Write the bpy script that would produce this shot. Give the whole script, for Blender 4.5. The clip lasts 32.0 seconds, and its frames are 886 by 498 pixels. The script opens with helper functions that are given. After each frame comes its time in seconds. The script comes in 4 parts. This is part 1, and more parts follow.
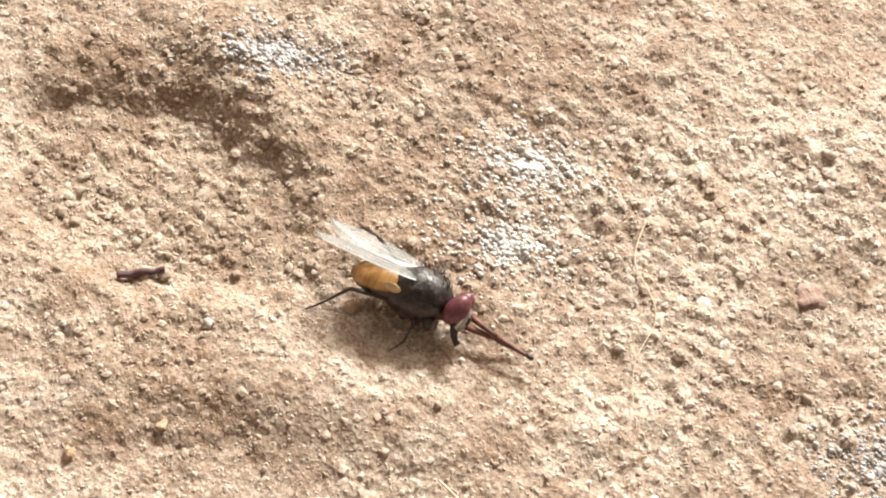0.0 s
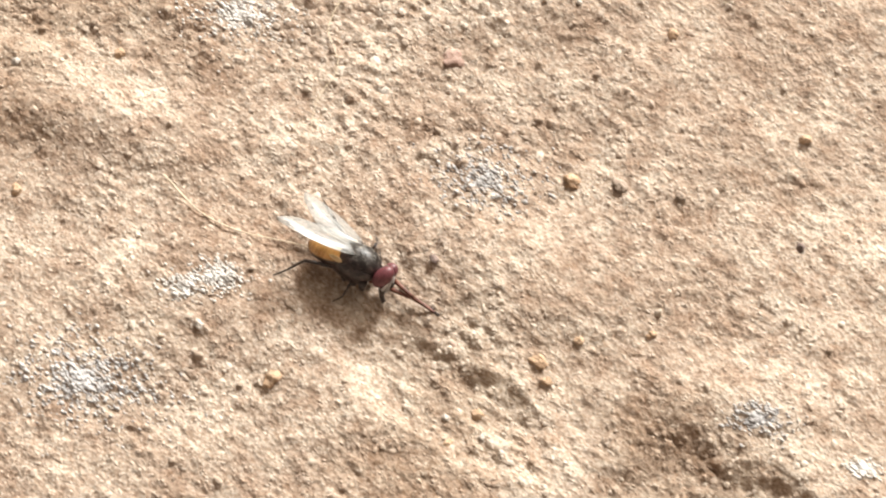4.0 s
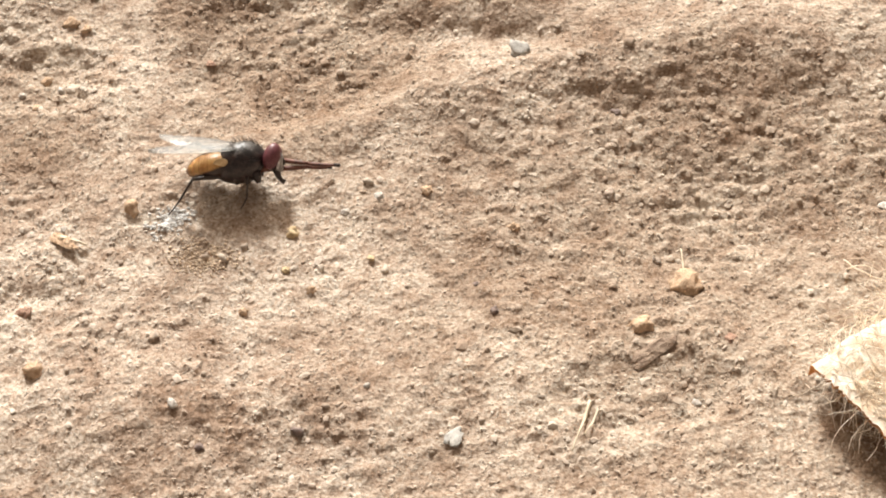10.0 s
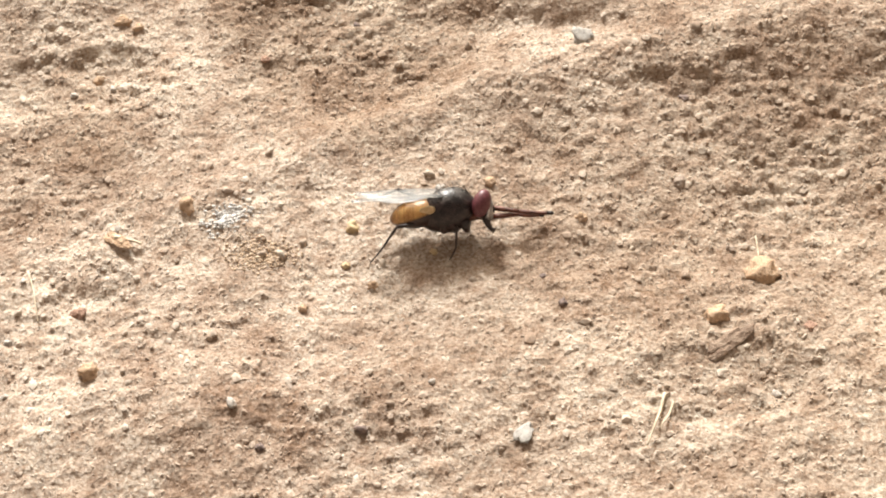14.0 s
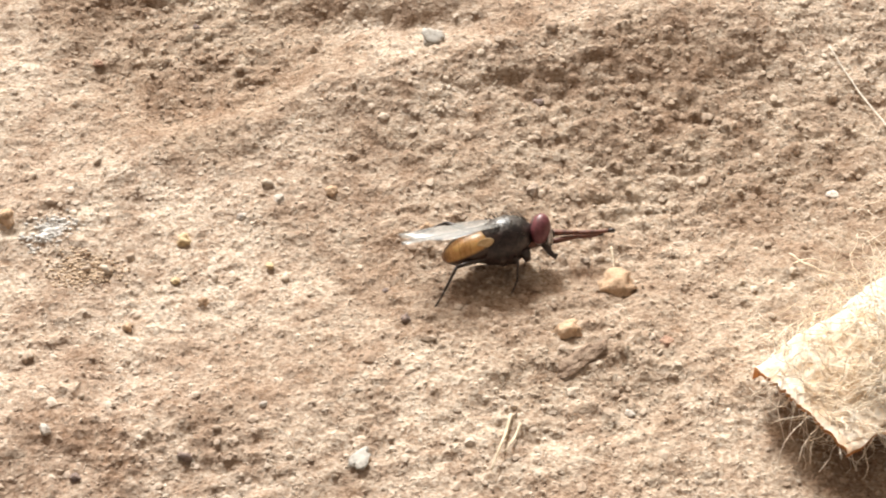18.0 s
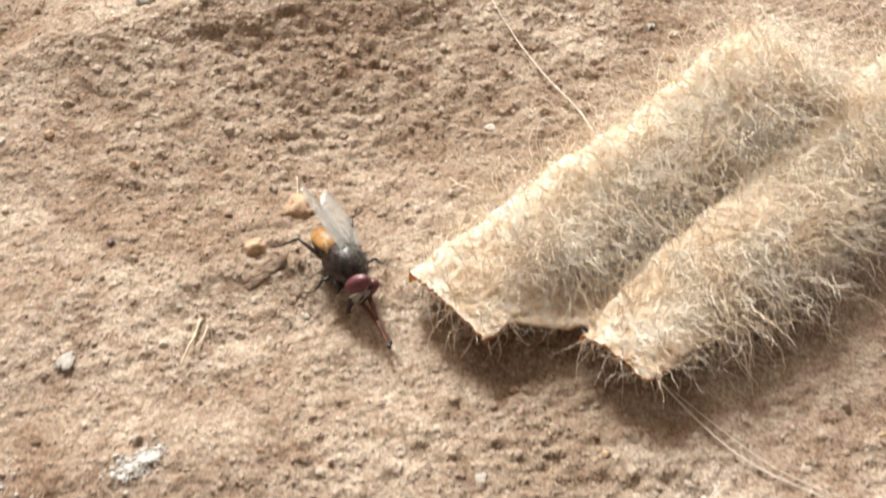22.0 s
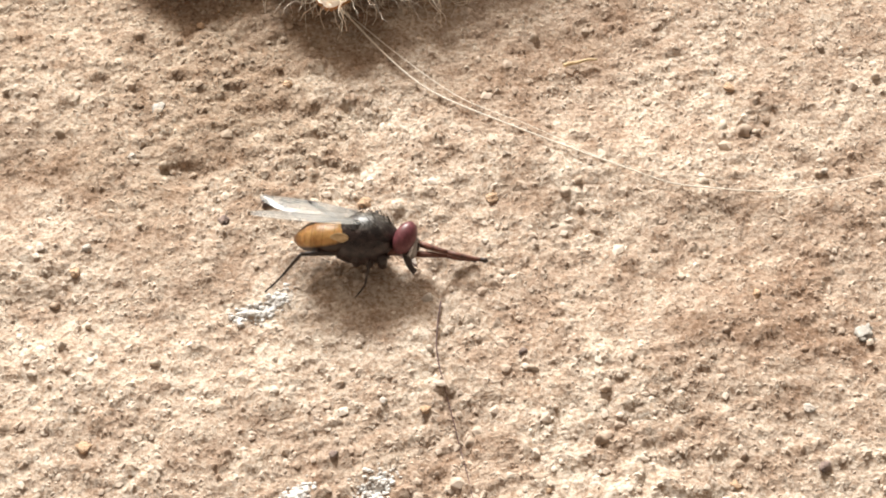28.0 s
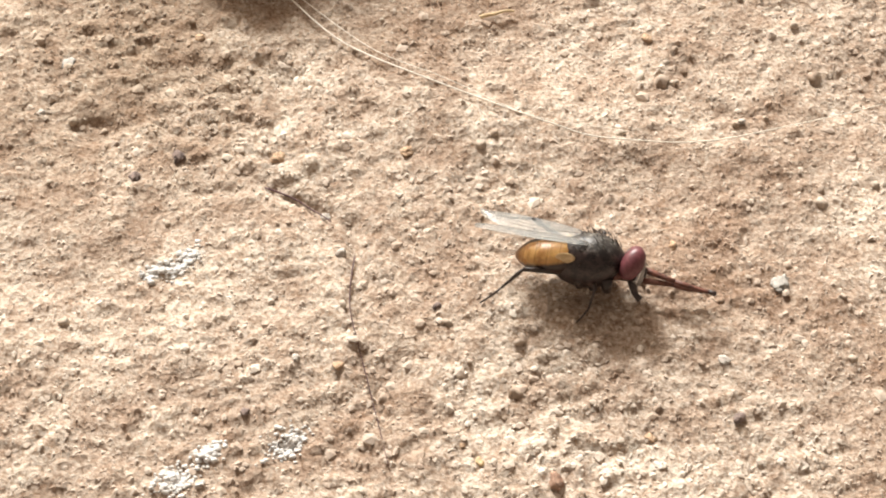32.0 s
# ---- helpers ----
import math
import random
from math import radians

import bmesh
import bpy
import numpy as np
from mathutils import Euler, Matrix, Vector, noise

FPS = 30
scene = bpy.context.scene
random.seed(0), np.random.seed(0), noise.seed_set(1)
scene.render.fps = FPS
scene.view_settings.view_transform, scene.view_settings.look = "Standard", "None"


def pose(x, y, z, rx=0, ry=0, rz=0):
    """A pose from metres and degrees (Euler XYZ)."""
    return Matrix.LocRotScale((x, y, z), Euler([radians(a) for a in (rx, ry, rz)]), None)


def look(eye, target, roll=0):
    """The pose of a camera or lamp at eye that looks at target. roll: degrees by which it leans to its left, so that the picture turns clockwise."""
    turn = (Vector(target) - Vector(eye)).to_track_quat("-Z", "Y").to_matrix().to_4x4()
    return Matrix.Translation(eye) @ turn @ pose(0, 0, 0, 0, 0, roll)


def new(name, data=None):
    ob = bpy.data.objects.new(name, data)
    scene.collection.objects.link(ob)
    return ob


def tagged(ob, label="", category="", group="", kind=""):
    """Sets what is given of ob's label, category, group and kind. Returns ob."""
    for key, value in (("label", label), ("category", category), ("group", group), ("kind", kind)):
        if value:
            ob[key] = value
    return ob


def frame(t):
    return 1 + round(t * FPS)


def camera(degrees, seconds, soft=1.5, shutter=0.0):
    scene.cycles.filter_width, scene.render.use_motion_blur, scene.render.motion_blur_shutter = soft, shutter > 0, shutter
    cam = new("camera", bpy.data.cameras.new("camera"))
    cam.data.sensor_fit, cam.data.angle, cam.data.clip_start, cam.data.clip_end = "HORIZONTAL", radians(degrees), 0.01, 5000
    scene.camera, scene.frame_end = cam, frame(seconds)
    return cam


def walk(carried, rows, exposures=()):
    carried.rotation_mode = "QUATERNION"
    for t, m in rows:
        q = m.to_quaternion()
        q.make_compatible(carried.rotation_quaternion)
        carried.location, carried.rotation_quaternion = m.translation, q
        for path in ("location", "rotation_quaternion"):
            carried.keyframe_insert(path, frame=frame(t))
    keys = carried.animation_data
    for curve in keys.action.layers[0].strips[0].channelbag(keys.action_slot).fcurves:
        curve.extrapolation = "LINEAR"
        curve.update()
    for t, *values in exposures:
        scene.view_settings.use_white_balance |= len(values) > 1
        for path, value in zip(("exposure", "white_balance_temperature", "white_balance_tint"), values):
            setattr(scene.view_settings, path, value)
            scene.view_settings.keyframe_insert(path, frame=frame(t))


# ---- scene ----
# ---- camera ----
cam = camera(28.0, 32.0, soft=1.9, shutter=0.35)
PATH = [
    (0, (-0.04648, -0.00654, 0.08200), (-0.06862, 0.03147, 0.0), 7.25),
    (0.5, (-0.04503, -0.00576, 0.08403), (-0.06720, 0.03095, 0.0), 6.36),
    (1, (-0.04263, -0.00417, 0.08693), (-0.06480, 0.03113, 0.0), 5.39),
    (1.5, (-0.03663, -0.00419, 0.10290), (-0.06025, 0.03346, 0.0), 5.89),
    (2, (-0.03298, -0.00589, 0.10389), (-0.05860, 0.03209, 0.0), 4.52),
    (2.5, (-0.02722, -0.00620, 0.10868), (-0.05479, 0.03244, 0.0), 3.47),
    (3, (-0.01995, -0.00193, 0.11371), (-0.04931, 0.03329, 0.0), -0.01),
    (3.5, (-0.01782, -0.00809, 0.11232), (-0.04646, 0.02962, 0.0), 2.78),
    (4, (-0.01443, -0.00683, 0.11334), (-0.04289, 0.02937, 0.0), 2.22),
    (4.5, (-0.00786, -0.01124, 0.11218), (-0.03659, 0.02804, 0.0), 3.07),
    (6.5, (-0.00774, -0.04415, 0.08981), (-0.03460, 0.02253, 0.0), -4.28),
    (7, (-0.00310, -0.04538, 0.08787), (-0.02622, 0.02308, 0.0), -4.24),
    (7.5, (-0.00608, -0.04665, 0.08566), (-0.02513, 0.01940, 0.0), -4.91),
    (8, (-0.00599, -0.04572, 0.08346), (-0.02519, 0.01856, 0.0), -6.41),
    (8.5, (-0.00459, -0.04521, 0.07978), (-0.02267, 0.01574, 0.0), -6.75),
    (9, (-0.00510, -0.04625, 0.07915), (-0.02105, 0.01403, 0.0), -6.75),
    (9.5, (0.00113, -0.04958, 0.08281), (-0.01298, 0.01469, 0.0), -7.11),
    (10, (0.00739, -0.06465, 0.09023), (-0.00386, 0.00635, 0.0), -6.84),
    (10.5, (0.00699, -0.06398, 0.08819), (-0.00587, 0.00576, 0.0), -8.93),
    (11, (0.00703, -0.06527, 0.08870), (-0.00651, 0.00611, 0.0), -9.39),
    (11.5, (0.00706, -0.06535, 0.08828), (-0.00694, 0.00560, 0.0), -9.76),
    (12, (0.00633, -0.06489, 0.08754), (-0.00774, 0.00603, 0.0), -9.79),
    (12.5, (0.00656, -0.06502, 0.08717), (-0.00798, 0.00591, 0.0), -10.01),
    (13, (0.00650, -0.06433, 0.08612), (-0.00774, 0.00585, 0.0), -9.85),
    (13.5, (0.00643, -0.06407, 0.08595), (-0.00797, 0.00586, 0.0), -9.95),
    (15.5, (0.00642, -0.06412, 0.08499), (-0.00755, 0.00508, 0.0), -9.63),
    (16, (0.00672, -0.06392, 0.08456), (-0.00722, 0.00527, 0.0), -9.58),
    (16.5, (0.00703, -0.06359, 0.08390), (-0.00636, 0.00545, 0.0), -9.28),
    (17, (0.00782, -0.06276, 0.08257), (-0.00476, 0.00563, 0.0), -8.96),
    (17.5, (0.00870, -0.06217, 0.08130), (-0.00183, 0.00595, 0.0), -7.88),
    (18, (0.01010, -0.06010, 0.07962), (0.00167, 0.00653, 0.0), -6.86),
    (18.5, (0.01219, -0.05955, 0.07846), (0.00602, 0.00644, 0.0), -5.65),
    (19, (0.01358, -0.05773, 0.07842), (0.00940, 0.00798, 0.0), -4.63),
    (19.5, (0.01495, -0.05573, 0.07825), (0.01204, 0.01035, 0.0), -4.07),
    (20, (0.01592, -0.05482, 0.07701), (0.01483, 0.01030, 0.0), -3.24),
    (20.5, (0.02011, -0.05714, 0.07950), (0.02070, 0.00869, 0.0), -2.38),
    (21, (0.02031, -0.06374, 0.08401), (0.02169, 0.00617, 0.0), -1.97),
    (21.5, (0.02007, -0.06739, 0.08447), (0.02078, 0.00283, 0.0), -2.39),
    (22, (0.02018, -0.07303, 0.08707), (0.02102, -0.00050, 0.0), -2.27),
    (22.5, (0.02048, -0.08362, 0.08755), (0.01915, -0.01133, 0.0), -3.56),
    (23, (0.02126, -0.08397, 0.08778), (0.01906, -0.01252, 0.0), -4.01),
    (23.5, (0.02269, -0.09072, 0.08889), (0.02019, -0.01853, 0.0), -4.19),
    (24, (0.02333, -0.09019, 0.08837), (0.02044, -0.01884, 0.0), -4.43),
    (24.5, (0.02336, -0.08965, 0.08766), (0.02049, -0.01942, 0.0), -4.21),
    (25, (0.02466, -0.08586, 0.08248), (0.02075, -0.02111, 0.0), -4.79),
    (25.5, (0.03028, -0.08407, 0.07974), (0.02744, -0.02372, 0.0), -4.28),
    (26, (0.03506, -0.08389, 0.07956), (0.03673, -0.02704, 0.0), -1.21),
    (26.5, (0.03495, -0.08379, 0.07894), (0.03725, -0.02805, 0.0), -0.89),
    (28.5, (0.03417, -0.08265, 0.07807), (0.03805, -0.02875, 0.0), 0.19),
    (29, (0.03450, -0.08250, 0.07752), (0.03811, -0.02913, 0.0), 0.03),
    (29.5, (0.03458, -0.08340, 0.07632), (0.03792, -0.03021, 0.0), -0.25),
    (30, (0.03446, -0.08339, 0.07700), (0.03770, -0.03074, 0.0), -0.29),
    (30.5, (0.03488, -0.08295, 0.07697), (0.03842, -0.03077, 0.0), 0.02),
    (31, (0.03550, -0.08276, 0.07683), (0.03946, -0.03090, 0.0), 0.26),
    (31.5, (0.03663, -0.08293, 0.07652), (0.04107, -0.03136, 0.0), 0.53),
    (32, (0.03664, -0.08278, 0.07719), (0.04221, -0.03187, 0.0), 1.43),
]
EXPOSURES = ((0, 0.37), (1, 0.17), (2, 0.11), (3, 0.24), (4, 0.33), (4.5, 0.32), (7, 0.16), (9, 0.15), (10, 0.28), (11, 0.38), (18, 0.37), (20, 0.26), (21, 0.19), (22, 0.18), (24, 0.26), (26, 0.26), (28.5, 0.35), (30, 0.33), (32, 0.31))
walk(cam, [(t, look(eye, target, roll)) for t, eye, target, roll in PATH], EXPOSURES)

# ---- light ----
SUN_HEIGHT, SUN_SIDE = 36.0, 14.0     # degrees above the ground, degrees west of +y
world = bpy.data.worlds.new("sky")
scene.world = world
world.use_nodes = True
sky = world.node_tree.nodes.new("ShaderNodeTexSky")
sky.sky_type, sky.sun_disc = "NISHITA", False
sky.sun_elevation, sky.sun_rotation = radians(SUN_HEIGHT), radians(-SUN_SIDE)
back = world.node_tree.nodes["Background"]
sky.dust_density, sky.air_density, sky.ozone_density = 6.0, 0.8, 0.3
back.inputs["Strength"].default_value = 0.125
haze = world.node_tree.nodes.new("ShaderNodeHueSaturation")
haze.inputs["Saturation"].default_value = 0.04
world.node_tree.links.new(sky.outputs[0], haze.inputs["Color"])
dust = world.node_tree.nodes.new("ShaderNodeMix")      # warm dust in the air
dust.data_type, dust.blend_type = "RGBA", "MULTIPLY"
dust.inputs[0].default_value, dust.inputs[7].default_value = 1.0, (1.0, 0.79, 0.62, 1)
world.node_tree.links.new(haze.outputs[0], dust.inputs[6])
world.node_tree.links.new(dust.outputs[2], back.inputs[0])
sun = new("sun", bpy.data.lights.new("sun", "SUN"))
sun.data.energy, sun.data.angle, sun.data.color = 5.0, radians(11), (0.965, 1.0, 0.985)
e, s = radians(SUN_HEIGHT), radians(SUN_SIDE)
sun.matrix_world = look((-math.sin(s) * math.cos(e), math.cos(s) * math.cos(e), math.sin(e)), (0, 0, 0))

MM = 0.001


# ---- materials ----
def material(name, rough=0.8, **inputs):
    """A new node material: its tree, its main shader, and itself."""
    m = bpy.data.materials.new(name)
    m.use_nodes = True
    shader = m.node_tree.nodes["Principled BSDF"]
    shader.inputs["Roughness"].default_value = rough
    for key, value in inputs.items():
        shader.inputs[key.replace("_", " ")].default_value = value
    return m.node_tree, shader, m


def node(tree, kind, **values):
    n = tree.nodes.new("ShaderNode" + kind)
    for key, value in values.items():
        if key in ("scale", "detail", "roughness", "distortion", "strength", "distance", "randomness"):
            n.inputs[key.capitalize()].default_value = value
        else:
            setattr(n, key, value)
    return n


def ramp(tree, source, stops):
    n = tree.nodes.new("ShaderNodeValToRGB")
    bar = n.color_ramp.elements
    while len(bar) < len(stops):
        bar.new(0.5)
    for place, (at, colour) in zip(bar, stops):
        place.position, place.color = at, (*colour, 1)
    tree.links.new(source, n.inputs[0])
    return n.outputs[0]


def mixed(tree, a, b, share, way="MIX"):
    n = tree.nodes.new("ShaderNodeMix")
    n.data_type, n.blend_type = "RGBA", way
    for slot, value in ((0, share), (6, a), (7, b)):
        if isinstance(value, (int, float)):
            n.inputs[slot].default_value = value
        elif isinstance(value, tuple):
            n.inputs[slot].default_value = (*value, 1)
        else:
            tree.links.new(value, n.inputs[slot])
    return n.outputs[2]


def bumped(tree, shader, source, distance, strength=1.0):
    b = node(tree, "Bump", strength=strength, distance=distance)
    tree.links.new(source, b.inputs["Height"])
    tree.links.new(b.outputs[0], shader.inputs["Normal"])


def earthy(name, dark, mid, light, grain=2600.0, islands="", relief=0.12 * MM, gaps=((0.3, (0.8, 0.77, 0.74)), (0.6, (1.03, 1.02, 1.0)))):
    """Dry sandy earth: patches of tone some millimetres wide, grains, and a fine relief. islands: what varies a piece."""
    tree, shader, m = material(name, 0.92, Specular_IOR_Level=0.12)
    place = node(tree, "TexCoord").outputs["Object"]
    if islands == "object":
        place = node(tree, "NewGeometry").outputs["Position"]
    patch = node(tree, "TexNoise", scale=75.0, detail=5.0, roughness=0.62)
    cells = node(tree, "TexVoronoi", scale=grain)
    fine = node(tree, "TexNoise", scale=grain * 1.7, detail=3.0, roughness=0.7)
    for n in (patch, cells, fine):
        tree.links.new(place, n.inputs["Vector"])
    tone = ramp(tree, patch.outputs["Fac"], ((0.32, dark), (0.52, mid), (0.7, light)))
    if islands == "island":
        pick = node(tree, "NewGeometry").outputs["Random Per Island"]
    elif islands == "object":
        pick = node(tree, "ObjectInfo").outputs["Random"]
    else:
        pick = cells.outputs["Color"]
    each = ramp(tree, pick, ((0.0, (0.82, 0.75, 0.69)), (0.15, (0.93, 0.89, 0.86)), (0.75, (1.01, 1.0, 0.99)), (0.96, (1.1, 1.11, 1.1)), (1.0, (1.3, 1.34, 1.36))))
    colour = mixed(tree, tone, each, 1.0, "MULTIPLY")
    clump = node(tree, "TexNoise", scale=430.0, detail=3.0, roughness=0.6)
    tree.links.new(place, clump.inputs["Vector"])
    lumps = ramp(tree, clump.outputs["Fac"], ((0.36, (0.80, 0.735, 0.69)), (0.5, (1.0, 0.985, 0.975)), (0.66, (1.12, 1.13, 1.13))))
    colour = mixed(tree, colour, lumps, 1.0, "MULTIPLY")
    where = node(tree, "NewGeometry").outputs["Position"]
    # patches of a darker, browner tone: middle, and where they begin to fade and end
    for middle, near, far in (((0.018, 0.005, 0.0), 0.028, 0.05), ((-0.015, 0.025, 0.0), 0.021, 0.027), ((-0.034, 0.021, 0.0), 0.0175, 0.026), ((-0.081, 0.026, 0.0), 0.022, 0.030), ((0.027, -0.017, 0.0), 0.0185, 0.027)):
        shift = node(tree, "VectorMath", operation="SUBTRACT")
        tree.links.new(where, shift.inputs[0])
        shift.inputs[1].default_value = middle
        reach = node(tree, "VectorMath", operation="LENGTH")
        tree.links.new(shift.outputs[0], reach.inputs[0])
        edge = node(tree, "Math", operation="MULTIPLY_ADD")
        tree.links.new(patch.outputs["Fac"], edge.inputs[0])
        edge.inputs[1].default_value = 0.03
        tree.links.new(reach.outputs["Value"], edge.inputs[2])
        brown = ramp(tree, edge.outputs[0], ((near, (0.86, 0.835, 0.80)), (far, (1.0, 1.0, 1.0))))
        colour = mixed(tree, colour, brown, 1.0, "MULTIPLY")
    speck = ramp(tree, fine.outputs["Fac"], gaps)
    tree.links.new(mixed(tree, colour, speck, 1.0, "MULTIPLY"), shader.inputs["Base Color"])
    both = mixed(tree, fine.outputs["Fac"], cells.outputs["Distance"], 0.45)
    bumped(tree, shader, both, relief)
    return m


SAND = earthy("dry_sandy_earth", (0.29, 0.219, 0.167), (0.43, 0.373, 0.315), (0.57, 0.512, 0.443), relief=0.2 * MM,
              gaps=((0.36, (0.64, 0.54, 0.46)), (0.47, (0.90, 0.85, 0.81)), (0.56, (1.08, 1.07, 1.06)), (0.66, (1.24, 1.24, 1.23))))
GRAINS = earthy("sand_grains", (0.44, 0.368, 0.308), (0.57, 0.51, 0.452), (0.69, 0.645, 0.588), islands="island", relief=0.03 * MM)
PEBBLE = earthy("small_pebbles", (0.36, 0.292, 0.24), (0.48, 0.42, 0.36), (0.6, 0.548, 0.487), islands="object", relief=0.05 * MM)


def mottled(name, a, b, scale=900.0, rough=0.7, relief=0.03 * MM, fixed=True, span=(0.33, 0.66), **inputs):
    tree, shader, m = material(name, rough, **inputs)
    place = node(tree, "NewGeometry").outputs["Position"] if fixed else node(tree, "TexCoord").outputs["Object"]
    n = node(tree, "TexNoise", scale=scale, detail=6.0, roughness=0.65)
    tree.links.new(place, n.inputs["Vector"])
    tree.links.new(ramp(tree, n.outputs["Fac"], ((span[0], a), (span[1], b))), shader.inputs["Base Color"])
    if relief:
        bumped(tree, shader, n.outputs["Fac"], relief)
    return m


CHALK = mottled("white_chalk", (0.50, 0.475, 0.44), (0.78, 0.77, 0.75), 1800)
WHITE_STONE = mottled("white_stone", (0.38, 0.33, 0.28), (0.68, 0.63, 0.57), 2200, 0.85, 0.18 * MM)
FLAKE = mottled("whitish_flake", (0.30, 0.28, 0.25), (0.52, 0.50, 0.46), 2200, 0.8, 0.1 * MM)
GREY_STONE = mottled("grey_stone", (0.26, 0.195, 0.15), (0.47, 0.385, 0.31), 2400, 0.9, 0.15 * MM)
DARK_STONE = mottled("dark_stone", (0.11, 0.08, 0.07), (0.30, 0.23, 0.20), 2400, 0.9, 0.15 * MM)
PINK_STONE = mottled("pinkish_stone", (0.27, 0.16, 0.125), (0.52, 0.38, 0.315), 1900, 0.9, 0.25 * MM)
OCHRE = mottled("ochre_crumb", (0.45, 0.31, 0.16), (0.68, 0.54, 0.33), 1500)
CLOD = mottled("earth_clod", (0.42, 0.27, 0.165), (0.70, 0.51, 0.35), 2600, 0.95, 0.3 * MM)
RED_CLOD = mottled("reddish_clod", (0.28, 0.16, 0.11), (0.50, 0.33, 0.24), 2600, 0.95, 0.3 * MM)
BROWN_CRUST = mottled("brown_crust", (0.26, 0.18, 0.13), (0.48, 0.37, 0.28), 2400, 0.95, 0.25 * MM)
STRAW = mottled("dry_straw", (0.54, 0.45, 0.32), (0.76, 0.67, 0.52), 1200)
BARK = mottled("dark_twig", (0.05, 0.025, 0.03), (0.14, 0.07, 0.07), 1500)
THREAD = mottled("white_thread", (0.72, 0.66, 0.56), (0.86, 0.82, 0.74), 2500, 0.5)
def woolly(name, a, b, scale, relief=0.0, through_share=0.45, glow=(0.95, 0.72, 0.45)):
    """Matted fibre that lets some light through."""
    m = mottled(name, a, b, scale, 0.85, relief)
    tree = m.node_tree
    shader = tree.nodes["Principled BSDF"]
    thin, blend = node(tree, "BsdfTranslucent"), node(tree, "MixShader")
    thin.inputs["Color"].default_value = (*glow, 1)
    blend.inputs[0].default_value = through_share
    tree.links.new(shader.outputs[0], blend.inputs[1])
    tree.links.new(thin.outputs[0], blend.inputs[2])
    tree.links.new(blend.outputs[0], tree.nodes["Material Output"].inputs["Surface"])
    return m


HUSK = woolly("coir_fibre", (0.80, 0.58, 0.36), (0.98, 0.93, 0.83), 900, 0.14 * MM, 0.15)
FUZZ = woolly("coir_hair", (0.92, 0.75, 0.55), (0.99, 0.95, 0.86), 330, 0.0, 0.12, (0.97, 0.88, 0.74))
# darker copy of coir_fibre: shade and light shining through put into the colour
SHADED_COIR = woolly("shaded_coir", (0.34, 0.17, 0.07), (0.60, 0.36, 0.18), 900, 0.1 * MM, 0.5, (0.85, 0.45, 0.18))
# greyer copy of coir_hair, used where the wool lies in shade
SHADED_FUZZ = woolly("shaded_hair", (0.46, 0.39, 0.33), (0.82, 0.75, 0.67), 900, 0.0, 0.12, (0.7, 0.66, 0.6))

PALE_FACE = mottled("fly_front", (0.10, 0.085, 0.08), (0.42, 0.39, 0.36), 3400, 0.5, 0.02 * MM, fixed=False)
BLACK = mottled("fly_leg", (0.014, 0.010, 0.009), (0.05, 0.032, 0.026), 3000, 0.4, 0.01 * MM, fixed=False)
RUDDY = mottled("fly_foreleg", (0.045, 0.018, 0.013), (0.19, 0.07, 0.045), 3000, 0.55, 0.01 * MM, fixed=False)
EYE = mottled("fly_eye", (0.085, 0.022, 0.028), (0.17, 0.05, 0.06), 5000, 0.42, 0.004 * MM, fixed=False)
BUFF = mottled("fly_calypter", (0.44, 0.30, 0.14), (0.66, 0.50, 0.29), 3000, 0.45, 0.01 * MM, fixed=False)
PALE = mottled("fly_face", (0.52, 0.49, 0.46), (0.82, 0.8, 0.77), 3000, 0.5, 0.01 * MM, fixed=False)


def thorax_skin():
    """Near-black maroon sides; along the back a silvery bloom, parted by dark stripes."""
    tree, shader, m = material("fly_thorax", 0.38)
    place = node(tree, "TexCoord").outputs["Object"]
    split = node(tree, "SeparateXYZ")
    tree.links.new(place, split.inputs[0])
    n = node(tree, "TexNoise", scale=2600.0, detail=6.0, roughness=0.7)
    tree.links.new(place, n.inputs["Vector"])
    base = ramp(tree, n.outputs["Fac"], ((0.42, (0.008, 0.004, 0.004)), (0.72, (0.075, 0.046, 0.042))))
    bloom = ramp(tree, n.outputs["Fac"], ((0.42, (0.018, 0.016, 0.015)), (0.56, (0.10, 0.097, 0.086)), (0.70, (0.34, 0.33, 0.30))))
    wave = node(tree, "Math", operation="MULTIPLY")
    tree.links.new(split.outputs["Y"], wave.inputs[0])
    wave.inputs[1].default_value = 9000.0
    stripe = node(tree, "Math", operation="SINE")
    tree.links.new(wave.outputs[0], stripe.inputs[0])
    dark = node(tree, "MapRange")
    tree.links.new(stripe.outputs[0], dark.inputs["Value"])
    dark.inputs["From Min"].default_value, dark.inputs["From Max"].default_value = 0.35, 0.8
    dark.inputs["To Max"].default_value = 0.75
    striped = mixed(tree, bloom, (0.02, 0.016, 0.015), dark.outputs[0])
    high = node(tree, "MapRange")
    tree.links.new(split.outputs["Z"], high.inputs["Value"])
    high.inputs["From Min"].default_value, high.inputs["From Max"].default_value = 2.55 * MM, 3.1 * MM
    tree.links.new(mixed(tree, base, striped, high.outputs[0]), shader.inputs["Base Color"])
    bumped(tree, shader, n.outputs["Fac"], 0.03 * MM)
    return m


